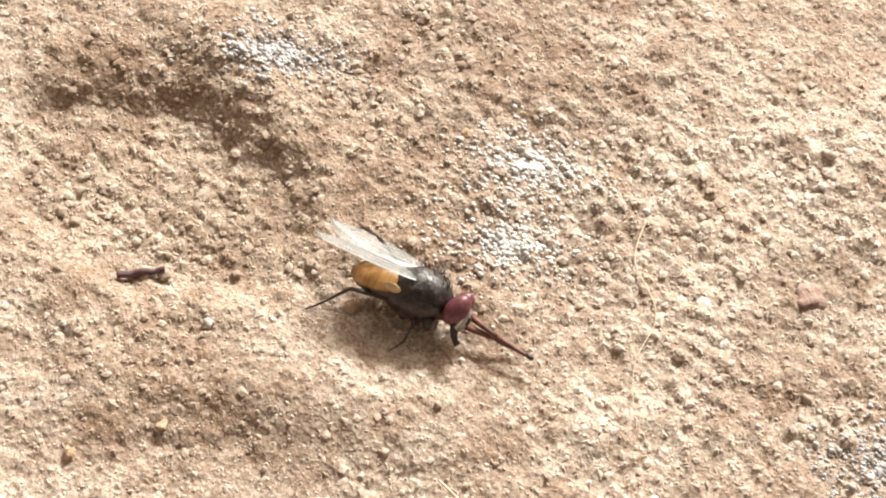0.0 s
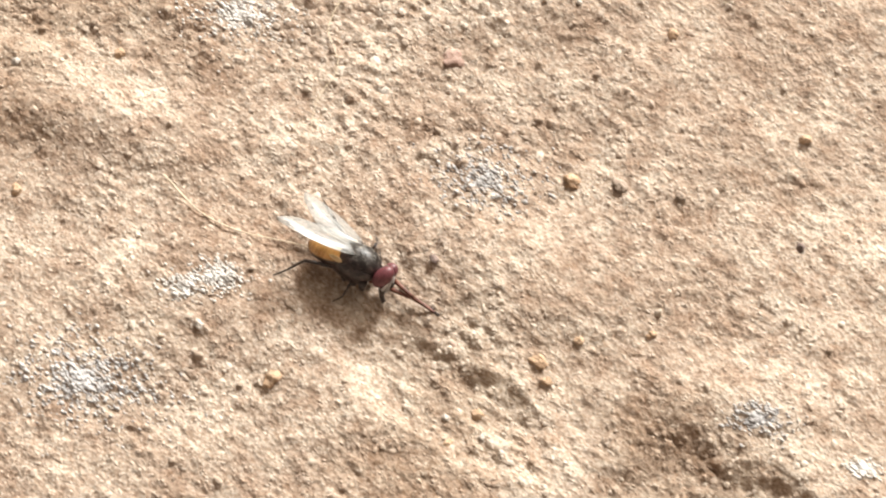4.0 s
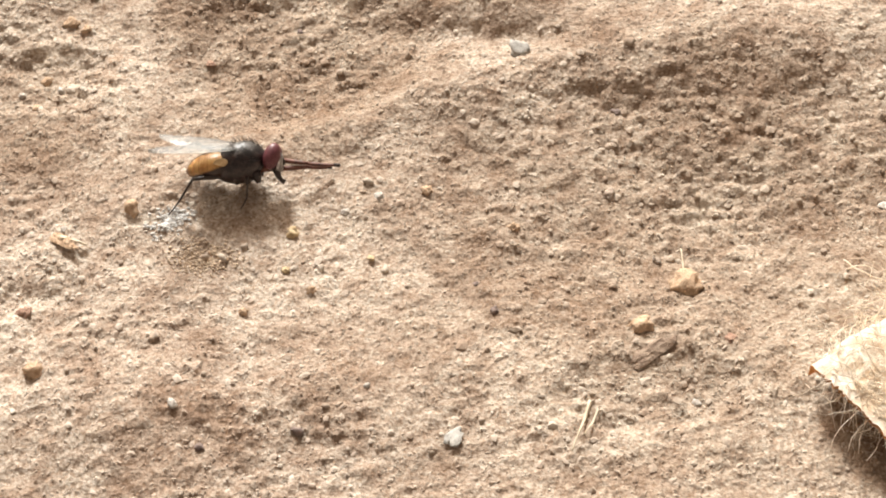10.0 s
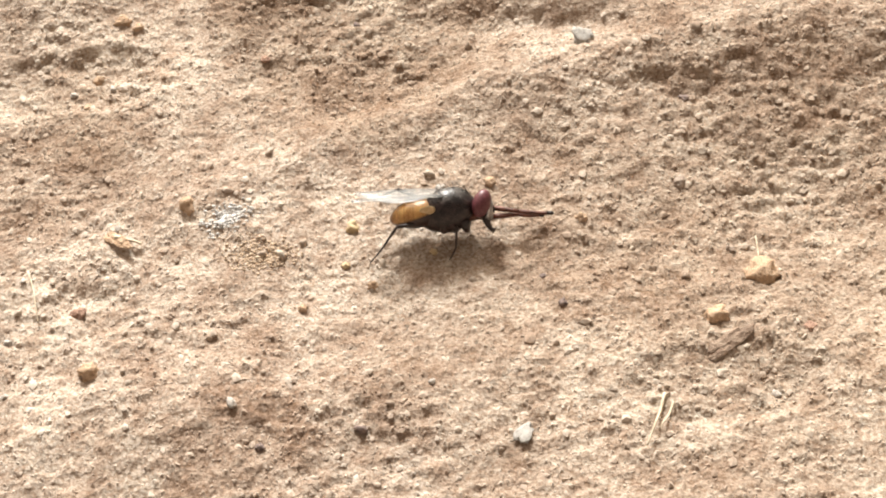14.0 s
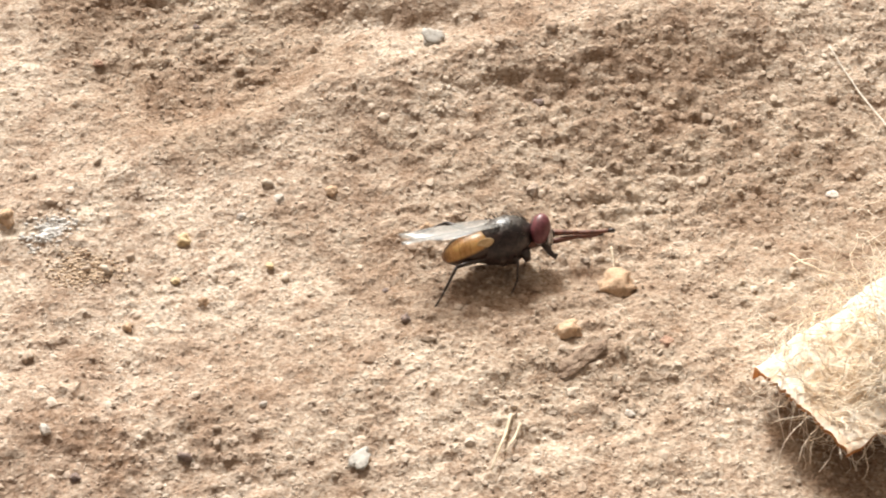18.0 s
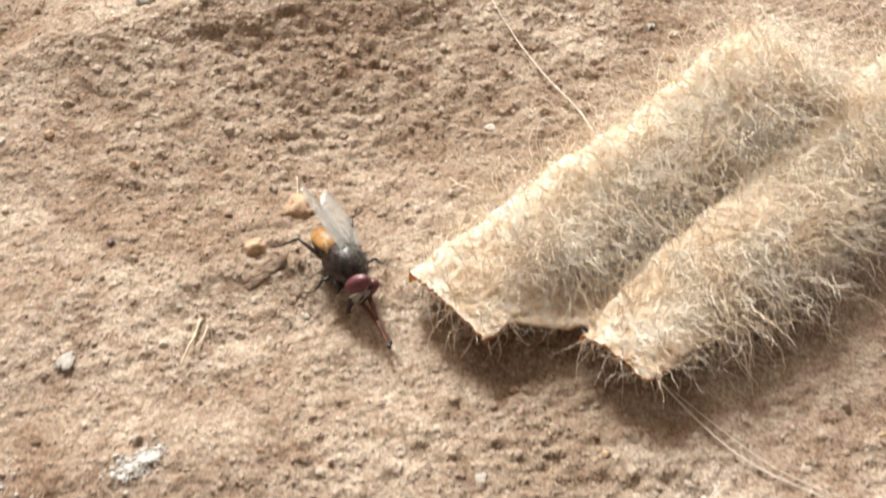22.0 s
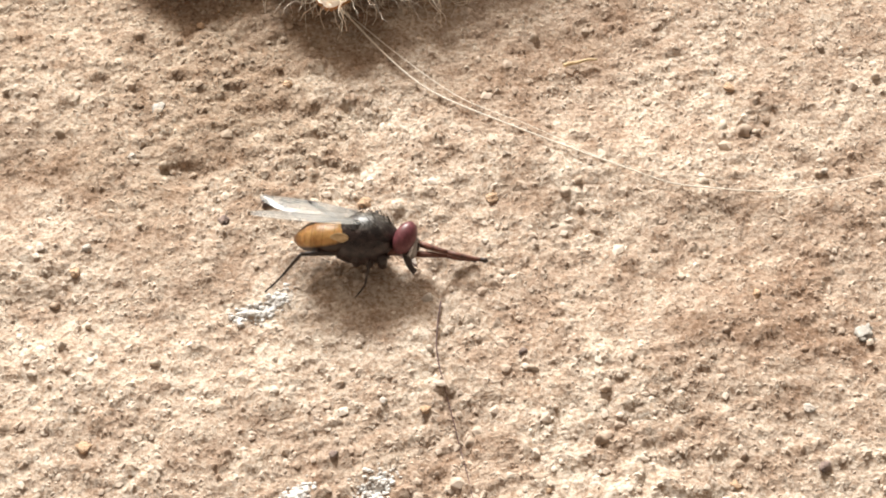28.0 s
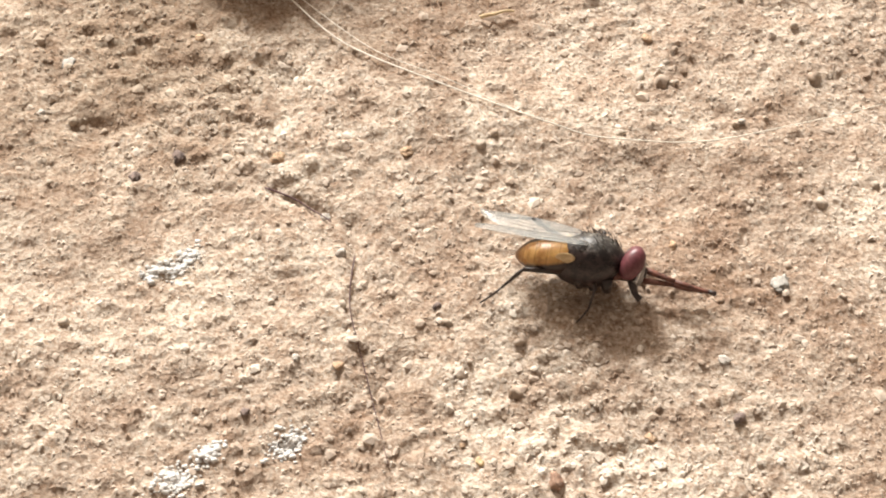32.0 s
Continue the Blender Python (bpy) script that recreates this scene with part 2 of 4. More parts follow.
def abdomen_skin():
    """Amber flanks with a browner edge to each plate, a dark stripe along the back and dark brown underneath."""
    tree, shader, m = material("fly_abdomen", 0.36, Subsurface_Weight=0.25)
    shader.inputs["Subsurface Radius"].default_value = (0.6 * MM, 0.3 * MM, 0.1 * MM)
    split = node(tree, "SeparateXYZ")
    tree.links.new(node(tree, "TexCoord").outputs["Object"], split.inputs[0])
    rough = node(tree, "TexNoise", scale=1500.0, detail=4.0)
    amber = ramp(tree, rough.outputs["Fac"], ((0.3, (0.50, 0.25, 0.06)), (0.7, (0.70, 0.44, 0.18))))
    side = node(tree, "Math", operation="ABSOLUTE")
    tree.links.new(split.outputs["Y"], side.inputs[0])
    def band(source, low, high):
        n = node(tree, "MapRange")
        tree.links.new(source, n.inputs["Value"])
        n.inputs["From Min"].default_value, n.inputs["From Max"].default_value = low, high
        return n.outputs["Result"]
    back_stripe = band(side.outputs[0], 0.3 * MM, 0.16 * MM)
    slope = node(tree, "Math", operation="MULTIPLY_ADD")
    tree.links.new(split.outputs["X"], slope.inputs[0])
    slope.inputs[1].default_value = -0.3
    tree.links.new(split.outputs["Z"], slope.inputs[2])
    belly = band(slope.outputs[0], -0.02 * MM, -0.2 * MM)
    tail = band(split.outputs["X"], -1.15 * MM, -1.5 * MM)
    plates = node(tree, "Math", operation="PINGPONG")
    tree.links.new(split.outputs["X"], plates.inputs[0])
    plates.inputs[1].default_value = 0.3 * MM
    edge = node(tree, "MapRange")
    tree.links.new(plates.outputs[0], edge.inputs["Value"])
    edge.inputs["From Min"].default_value, edge.inputs["From Max"].default_value = 0.05 * MM, 0.0
    edge.inputs["To Max"].default_value = 0.55
    stain = node(tree, "TexNoise", scale=900.0, detail=5.0, roughness=0.7)
    tree.links.new(split.inputs[0].links[0].from_socket, stain.inputs["Vector"])
    amber = mixed(tree, amber, (0.26, 0.11, 0.025), edge.outputs[0])
    amber = mixed(tree, amber, ramp(tree, stain.outputs["Fac"], ((0.35, (0.62, 0.5, 0.4)), (0.55, (1, 1, 1)))), 1.0, "MULTIPLY")
    bumped(tree, shader, stain.outputs["Fac"], 0.05 * MM)
    one = mixed(tree, amber, (0.045, 0.028, 0.018), back_stripe)
    two = mixed(tree, one, (0.03, 0.014, 0.010), belly)
    tree.links.new(mixed(tree, two, (0.16, 0.07, 0.02), tail), shader.inputs["Base Color"])
    return m


def wing_skin():
    """Clear film with a faint grey tone."""
    tree, shader, m = material("fly_wing", 0.3, IOR=1.55)
    shader.inputs["Base Color"].default_value = (0.46, 0.49, 0.48, 1)
    clear = node(tree, "BsdfTransparent")
    blend = node(tree, "MixShader")
    n = node(tree, "TexNoise", scale=1800.0, detail=2.0)
    share = node(tree, "MapRange")
    tree.links.new(n.outputs["Fac"], share.inputs["Value"])
    share.inputs["To Min"].default_value, share.inputs["To Max"].default_value = 0.14, 0.44
    tree.links.new(share.outputs[0], blend.inputs[0])
    tree.links.new(clear.outputs[0], blend.inputs[1])
    tree.links.new(shader.outputs[0], blend.inputs[2])
    tree.links.new(blend.outputs[0], tree.nodes["Material Output"].inputs["Surface"])
    return m


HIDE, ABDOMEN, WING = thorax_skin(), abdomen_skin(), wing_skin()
VEIN = mottled("wing_vein", (0.16, 0.13, 0.11), (0.30, 0.26, 0.22), 3000, 0.5, 0, fixed=False)


# ---- mesh helpers ----
def meshed(name, verts, faces, mat, smooth=True):
    me = bpy.data.meshes.new(name)
    me.from_pydata([tuple(v) for v in verts], [], faces)
    me.materials.append(mat)
    me.polygons.foreach_set("use_smooth", [smooth] * len(me.polygons))
    me.update()
    return me


def many(name, verts, faces, mat, smooth=False):
    """A mesh out of two arrays: places (n, 3) and triangles (m, 3)."""
    me = bpy.data.meshes.new(name)
    me.vertices.add(len(verts))
    me.vertices.foreach_set("co", np.ascontiguousarray(verts, np.float32).ravel())
    me.loops.add(faces.size)
    me.loops.foreach_set("vertex_index", np.ascontiguousarray(faces, np.int32).ravel())
    me.polygons.add(len(faces))
    me.polygons.foreach_set("loop_start", np.arange(0, faces.size, faces.shape[1], dtype=np.int32))
    me.polygons.foreach_set("use_smooth", np.full(len(faces), smooth))
    me.materials.append(mat)
    me.update(calc_edges=True)
    return me


def part(name, me, parent, label=""):
    ob = new(name, me)
    ob.parent = parent
    return tagged(ob, label)


def loft(sections, sides=16):
    """Rings along x: rows of (x, half width, centre height, half height), closed at both ends."""
    verts, faces = [], []
    for x, w, z, h in sections:
        for k in range(sides):
            a = 2 * math.pi * k / sides
            verts.append((x * MM, w * math.cos(a) * MM, (z + h * math.sin(a)) * MM))
    for r in range(len(sections) - 1):
        for k in range(sides):
            a, b = r * sides + k, r * sides + (k + 1) % sides
            faces.append((a, a + sides, b + sides, b))
    faces += [tuple(range(sides)), tuple(range(len(verts) - 1, len(verts) - 1 - sides, -1))]
    return verts, faces


def tube(line, radii, sides=6):
    """A tapered tube along places in metres."""
    line = [Vector(p) for p in line]
    verts, faces = [], []
    for n, p in enumerate(line):
        way = (line[min(n + 1, len(line) - 1)] - line[max(n - 1, 0)]).normalized()
        side = way.cross((0.13, 0.29, 0.95)).normalized()
        up = side.cross(way)
        for k in range(sides):
            a = 2 * math.pi * k / sides
            verts.append(p + (side * math.cos(a) + up * math.sin(a)) * radii[n])
    for r in range(len(line) - 1):
        for k in range(sides):
            a, b = r * sides + k, r * sides + (k + 1) % sides
            faces.append((a, b, b + sides, a + sides))
    faces += [tuple(range(sides - 1, -1, -1)), tuple(range(len(verts) - sides, len(verts)))]
    return verts, faces


def joined(pieces):
    verts, faces = [], []
    for v, f in pieces:
        faces += [tuple(i + len(verts) for i in face) for face in f]
        verts += v
    return verts, faces


# ---- ground ----
# Hollows with steep banks: x, y, length, breadth, turn in degrees, depth (all but the turn in mm).
HOLLOWS = (
    (-83, 25.0, 9.5, 6.2, 10, 0.95), (-15, 24.3, 9.8, 7.4, 6, 0.9), (-32.5, 23.0, 4.0, 1.8, 3, 0.45), (7.0, 19.4, 3.2, 1.3, -14, 0.3),
    (9.0, -4.6, 6.5, 3.0, 8, 0.4), (31, -21.0, 5.0, 3.4, -10, 0.4), (-36, 21.0, 9.0, 3.0, 6, 0.4), (-30, 1.0, 4.0, 2.4, 10, 0.3),
    (4.0, -22.0, 2.4, 1.2, 20, 0.35), (24.0, -22.5, 1.5, 0.9, 0, 0.3),
)
# Rounded swells, dips and cracks: x, y, length, breadth, turn in degrees, height.
RELIEF = (
    (-2, 26.0, 7.0, 1.2, -6, -0.7), (-3, 31.0, 9.0, 2.8, -18, 1.0), (-22, 33.0, 5, 2.2, 35, 0.8), (-4, 19.5, 9.0, 2.8, 18, 0.9), (-20, 12.5, 9.0, 2.4, 28, 0.6),
    (-84, 33.5, 7.0, 2.2, -12, 0.9), (-72, 18.5, 11.0, 2.8, 30, 0.6), (-66, 21.5, 6.0, 3.0, 20, 0.7),
    (-38, 31, 9, 4.5, 12, 1.3), (-50, 50, 15, 8, 0, 1.0), (-52, 17, 7, 5, 0, 0.9), (-30, 30, 5, 4, 0, -0.5),
    (16, 25, 16, 4, 5, 1.2), (14, 9, 14, 7, 0, -1.3), (25, -10, 7, 3, -35, -0.6), (-14, -6, 14, 4, 10, 0.6),
    (2, -16, 14, 4, 8, 0.7), (-26, -6, 10, 5, 20, 0.7), (8, -29, 16, 5, -8, 0.7), (47, -24, 14, 3, -15, 0.6), (50, -36, 8, 4, 8, 0.9), (20, -32, 10, 3, -12, -0.5),
    (35, -28.2, 2.4, 0.35, -34, -0.6), (31, -27.2, 2.6, 0.4, 2, -0.2), (37.7, -32, 0.35, 4.2, 2, -0.5), (38.3, -41, 0.3, 4.0, 8, -0.45),
)
# Where the crust has crumbled: x, y, reach in mm, and how much.
CRUMBLED = (
    (-80, 25, 10, 1.0), (-62, 40, 15, 0.75), (-75, 42, 12, 0.6), (-49, 33, 9, 0.6), (-15, 25, 8, 1.0), (-33, 21, 8, 0.7), (-36, 14, 7, 0.5), (14, 14, 15, 0.8), (9, -4, 8, 1.0),
    (30, 18, 12, 0.8), (27, -12, 8, 0.9), (31, -21, 7, 0.8), (12, -18, 5, 0.4), (31, -43, 9, 0.8), (20, -38, 8, 0.6), (46, -44, 9, 0.6), (-30, 0, 9, 0.6), (-12, -9, 8, 0.5), (45, 5, 15, 0.6),
)


def waves(x, y):
    return 0.35 * np.sin(0.23 * x + 0.11 * y + 1) + 0.25 * np.sin(0.13 * x - 0.31 * y) + 0.15 * np.sin(0.47 * x + 0.39 * y + 2) + 0.12 * np.sin(0.71 * x - 0.55 * y + 0.5)


def lie(x, y):
    """The ground's height in metres at a place in metres, without its grains."""
    x, y = np.asarray(x, float) * 1000, np.asarray(y, float) * 1000
    z = 0.3 * waves(x, y)
    for cx, cy, long, broad, turn, high in RELIEF:
        c, s = math.cos(radians(turn)), math.sin(radians(turn))
        u, v = (x - cx) * c + (y - cy) * s, (y - cy) * c - (x - cx) * s
        z = z + high * np.exp(-(u / long) ** 2 - (v / broad) ** 2)
    for cx, cy, long, broad, turn, deep in HOLLOWS:
        c, s = math.cos(radians(turn)), math.sin(radians(turn))
        u, v = (x - cx) * c + (y - cy) * s, (y - cy) * c - (x - cx) * s
        away = np.hypot(u / long, v / broad) + 0.05 * np.sin(0.9 * x + 0.4 * y) + 0.03 * np.sin(1.7 * y - 1.1 * x)
        slope = np.clip((1.1 - away) / 0.4, 0, 1)
        z = z - deep * slope * slope * (3 - 2 * slope)
    far = np.clip((np.hypot(x + 10, y) - 140) / 200, 0, 1)
    return z * (1 - far) * MM


GRID = np.linspace(-0.11, 0.11, 441)
LEVELS = lie(*np.meshgrid(GRID, GRID))


def level(x, y):
    """The same height for one place, from a table."""
    u, v = (min(max((c + 0.11) / 0.0005, 0), 439.99) for c in (x, y))
    i, j, a, b = int(u), int(v), u % 1, v % 1
    return float((LEVELS[j, i] * (1 - a) + LEVELS[j, i + 1] * a) * (1 - b) + (LEVELS[j + 1, i] * (1 - a) + LEVELS[j + 1, i + 1] * a) * b)


def lattice(low, high, step):
    """Even steps over the trodden patch, growing steps out to the horizon on either side."""
    out = 1.35 ** np.arange(1, 44) * step
    out = np.cumsum(out)
    return np.concatenate([low - out[::-1], np.arange(low, high, step), high + out - step])


def value_noise(x, y, size, seed):
    r = np.random.default_rng(seed).random((256, 256))
    u, v = x / size, y / size
    i, j = np.floor(u).astype(int), np.floor(v).astype(int)
    a, b = u - i, v - j
    a, b = a * a * (3 - 2 * a), b * b * (3 - 2 * b)
    g = lambda p, q: r[p % 256, q % 256]
    return (g(i, j) * (1 - a) + g(i + 1, j) * a) * (1 - b) + (g(i, j + 1) * (1 - a) + g(i + 1, j + 1) * a) * b - 0.5


def crumbled(x, y):
    """How far the crust has gone to crumbs at a place in mm: 0 is smooth, 1 all crumbs."""
    share = 0.12 + 0.0 * x
    for cx, cy, reach, much in CRUMBLED:
        share = np.maximum(share, much * np.exp(-((x - cx) ** 2 + (y - cy) ** 2) / (0.8 * reach * reach)))
    return np.clip(share + 0.55 * value_noise(x, y, 4.2, 21) + 0.3 * value_noise(x, y, 1.7, 22), 0.0, 1.0)


def crumbs(x, y):
    """The crust's own roughness in mm: rounded crumbs with creases between them, drawn out a little along x."""
    loose = crumbled(x, y)
    bend = 0.5 * value_noise(x, y, 1.6, 31)
    z = 0.30 * value_noise(x, y, 2.8, 1)
    z = z + (0.12 + 0.22 * loose) * np.abs(2 * value_noise(0.8 * x + bend, y - bend, 0.95, 2))
    z = z + (0.23 + 0.13 * loose) * np.abs(2 * value_noise(0.85 * x - bend, y + bend, 0.5, 3))
    return z - 0.15


def make_ground():
    xs, ys = lattice(-0.104, 0.080, 0.00023), lattice(-0.062, 0.072, 0.00023)
    x, y = np.meshgrid(xs, ys)
    near = np.clip(1 - (np.hypot(x + 0.013, y) - 0.14) / 0.2, 0, 1)
    z = lie(x, y) + near * MM * crumbs(x * 1000, y * 1000)
    n, m = len(xs), len(ys)
    k = (np.arange(m - 1)[:, None] * n + np.arange(n - 1)).ravel()
    faces = np.stack([k, k + 1, k + n + 1, k + n], 1)
    me = many("ground", np.stack([x.ravel(), y.ravel(), z.ravel()], 1), faces, SAND, True)
    return tagged(new("ground", me), "dry sandy reddish-brown earth, crusted, pitted and crumbling in places", "ground", kind="structure")


ground = make_ground()


def stone_shapes(count, seed, rounds=0):
    """Unit stones, rough and uneven: arrays of places and of triangles."""
    bm = bmesh.new()
    bmesh.ops.create_icosphere(bm, subdivisions=1 + rounds, radius=1)
    ball = np.array([v.co for v in bm.verts])
    faces = np.array([[v.index for v in f.verts] for f in bm.faces])
    bm.free()
    r = np.random.default_rng(seed)
    shapes = []
    for _ in range(count):
        lumps = r.normal(size=(5, 3)) * (1 if rounds == 0 else 1.5)
        size = 1 + 0.22 * np.sin(ball @ lumps.T * 1.9 + r.random(5) * 6).sum(1) / 2 + (0.1 if rounds == 0 else 0.13) * r.normal(size=len(ball))
        shapes.append(ball * size[:, None] * (1, r.uniform(0.65, 1), r.uniform(0.5, 0.8)))
    return shapes, faces


def roughness(x, y):
    return lie(x, y) + MM * crumbs(np.asarray(x) * 1000, np.asarray(y) * 1000)


def strewn(count, r, margin=0.0):
    """Places over the strip that the fly crosses, from the far corner to the near one."""
    x = r.uniform(-0.102, 0.078, count)
    low = np.interp(x, (-0.102, -0.06, -0.03, 0.01, 0.06), (0.008, 0.0, -0.018, -0.055, -0.055))
    high = np.interp(x, (-0.102, -0.07, -0.03, 0.01, 0.04, 0.078), (0.05, 0.066, 0.062, 0.046, 0.034, 0.004))
    return x, low + margin + (high - low - 2 * margin) * r.random(count)


def octahedra(count, seed):
    r = np.random.default_rng(seed)
    tips = np.array([(1, 0, 0), (0, 1, 0), (-1, 0, 0), (0, -1, 0), (0, 0, 1), (0, 0, -1)], float)
    faces = np.array([(0, 1, 4), (1, 2, 4), (2, 3, 4), (3, 0, 4), (1, 0, 5), (2, 1, 5), (3, 2, 5), (0, 3, 5)])
    return [tips * r.uniform(0.75, 1.35, (6, 1)) + r.normal(0, 0.16, (6, 3)) for _ in range(count)], faces


def make_grains(name, label, count, middle, spread, most, shapes, faces, seed, sink, least, flat):
    shapes = np.array(shapes)
    r = np.random.default_rng(seed)
    x, y = strewn(count, r)
    size = np.clip(r.lognormal(math.log(middle), spread, count), 0.06, most) * MM
    keep = r.random(count) < least + (1 - least) * crumbled(x * 1000, y * 1000)
    x, y, size = x[keep], y[keep], size[keep]
    turn = r.random(len(x)) * 2 * math.pi
    body = shapes[r.integers(0, len(shapes), len(x))]
    c, s = np.cos(turn)[:, None], np.sin(turn)[:, None]
    verts = np.stack([body[:, :, 0] * c - body[:, :, 1] * s, body[:, :, 0] * s + body[:, :, 1] * c, body[:, :, 2] * flat], -1) * size[:, None, None]
    verts += np.stack([x, y, roughness(x, y) + sink * size], -1)[:, None]
    tris = (faces[None] + (np.arange(len(x)) * shapes.shape[1])[:, None, None]).reshape(-1, 3)
    ob = new(name, many(name, verts.reshape(-1, 3), tris, GRAINS, False))
    return tagged(ob, label, "sand", kind="stuff")


make_grains("sand_grains", "fine loose sand grains, pale tan to reddish brown, over earth", 170000, 0.125, 0.25, 0.22, *octahedra(40, 4), 11, -0.22, 0.5, 0.6)
make_grains("coarse_grains", "coarse angular sand grains, tan and buff, strewn over earth", 30000, 0.19, 0.3, 0.42, *stone_shapes(24, 3), 12, -0.1, 0.14, 0.75)


# ---- fly ----
def make_leg(fly, name, points, radii, mat, label="", foot=None):
    """A leg of three segments through four joints, in mm."""
    places = [Vector(p) * MM for p in points]
    leg = None
    for n, piece in enumerate(("femur", "tibia", "tarsus")):
        a, b = places[n], places[n + 1]
        line = [a.lerp(b, k / 4) for k in range(5)]
        if n == 2:
            line = [p + Vector((0, 0, -0.06 * MM * math.sin(k / 4 * math.pi))) for k, p in enumerate(line)]
        swell = (1.9, 1.35, 1.1, 0.95, 0.85) if n == 0 else (1.0, 1.1, 1.0, 0.85, 0.75)
        v, f = tube(line, [radii[n] * MM * q for q in swell])
        hairs = [tube([p, p + Vector((random.uniform(-.2, .2), random.uniform(-.2, .2), random.uniform(-.2, .1))) * MM], [0.012 * MM, 0.003 * MM], 3) for p in line[1:] for _ in range(9 if name == "foreleg" else 4)]
        v, f = joined([(v, f)] + hairs)
        if leg is None:
            origin = a.copy()
            leg = part(name, meshed(piece, [p - origin for p in v], f, mat), fly, label)
            leg.location = origin
        else:
            part(piece, meshed(piece, [p - origin for p in v], f, mat), leg)
        if foot and n == 2:
            v, f = tube([b.lerp(a, 0.16), b, b + (b - a) * 0.05], [radii[n] * MM * q for q in (0.85, 1.1, 0.5)])
            part("claw", meshed("claw", [p - origin for p in v], f, foot), leg, "dark tip of the foot")
    return leg


def make_wing(fly, side):
    """A thin cambered wing with its veins, folded back from the shoulder."""
    rows, cols = 14, 6
    verts, faces = [], []
    for r in range(rows + 1):
        u = math.sin(math.pi / 2 * r / rows)
        front = 0.42 * math.sin(math.pi * min(0.999, u)) ** 0.6 + 0.05 * (1 - u)
        rear = 1.3 * math.sin(math.pi * min(0.999, u ** 0.85)) ** 0.55 + 0.12 * (1 - u)
        for c in range(cols + 1):
            w = c / cols
            yy = front + (-rear - front) * w
            verts.append(Vector((-5.7 * u, side * yy, 0.16 * math.sin(math.pi * w) + 0.05 * math.sin(9 * u) * w)) * MM)
    for r in range(rows):
        for c in range(cols):
            k = r * (cols + 1) + c
            faces.append((k, k + 1, k + cols + 2, k + cols + 1))
    top = [v + Vector((0, 0, 0.012 * MM)) for v in verts]
    n = len(verts)
    both = verts + top
    allf = faces + [tuple(i + n for i in reversed(f)) for f in faces]
    wing = part("wing", meshed("wing", both, allf, WING), fly, "clear greyish wing with fine brown veins")
    lines = []
    for c0, c1, r0, r1 in ((0, 0, 0, 14), (1, 1, 0, 13), (2, 2, 0, 13), (3, 3, 0, 12), (3, 5, 1, 11), (5, 6, 0, 8)):
        line = []
        for r in range(r0, r1 + 1):
            w = c0 + (c1 - c0) * (r - r0) / (r1 - r0)
            a = verts[r * (cols + 1) + int(w)]
            b = verts[r * (cols + 1) + min(cols, int(w) + 1)]
            line.append(a.lerp(b, w - int(w)) + Vector((0, 0, 0.015 * MM)))
        lines.append(tube(line, [(0.017 - 0.009 * k / len(line)) * MM for k in range(len(line))], 4))
    v, f = joined(lines)
    part("vein", meshed("vein", v, f, VEIN), wing)
    return wing


LEAN = Matrix.Translation((0, 0, 1.6 * MM)) @ Matrix.Rotation(radians(-34), 4, "X") @ Matrix.Translation((0, 0, -2.0 * MM))


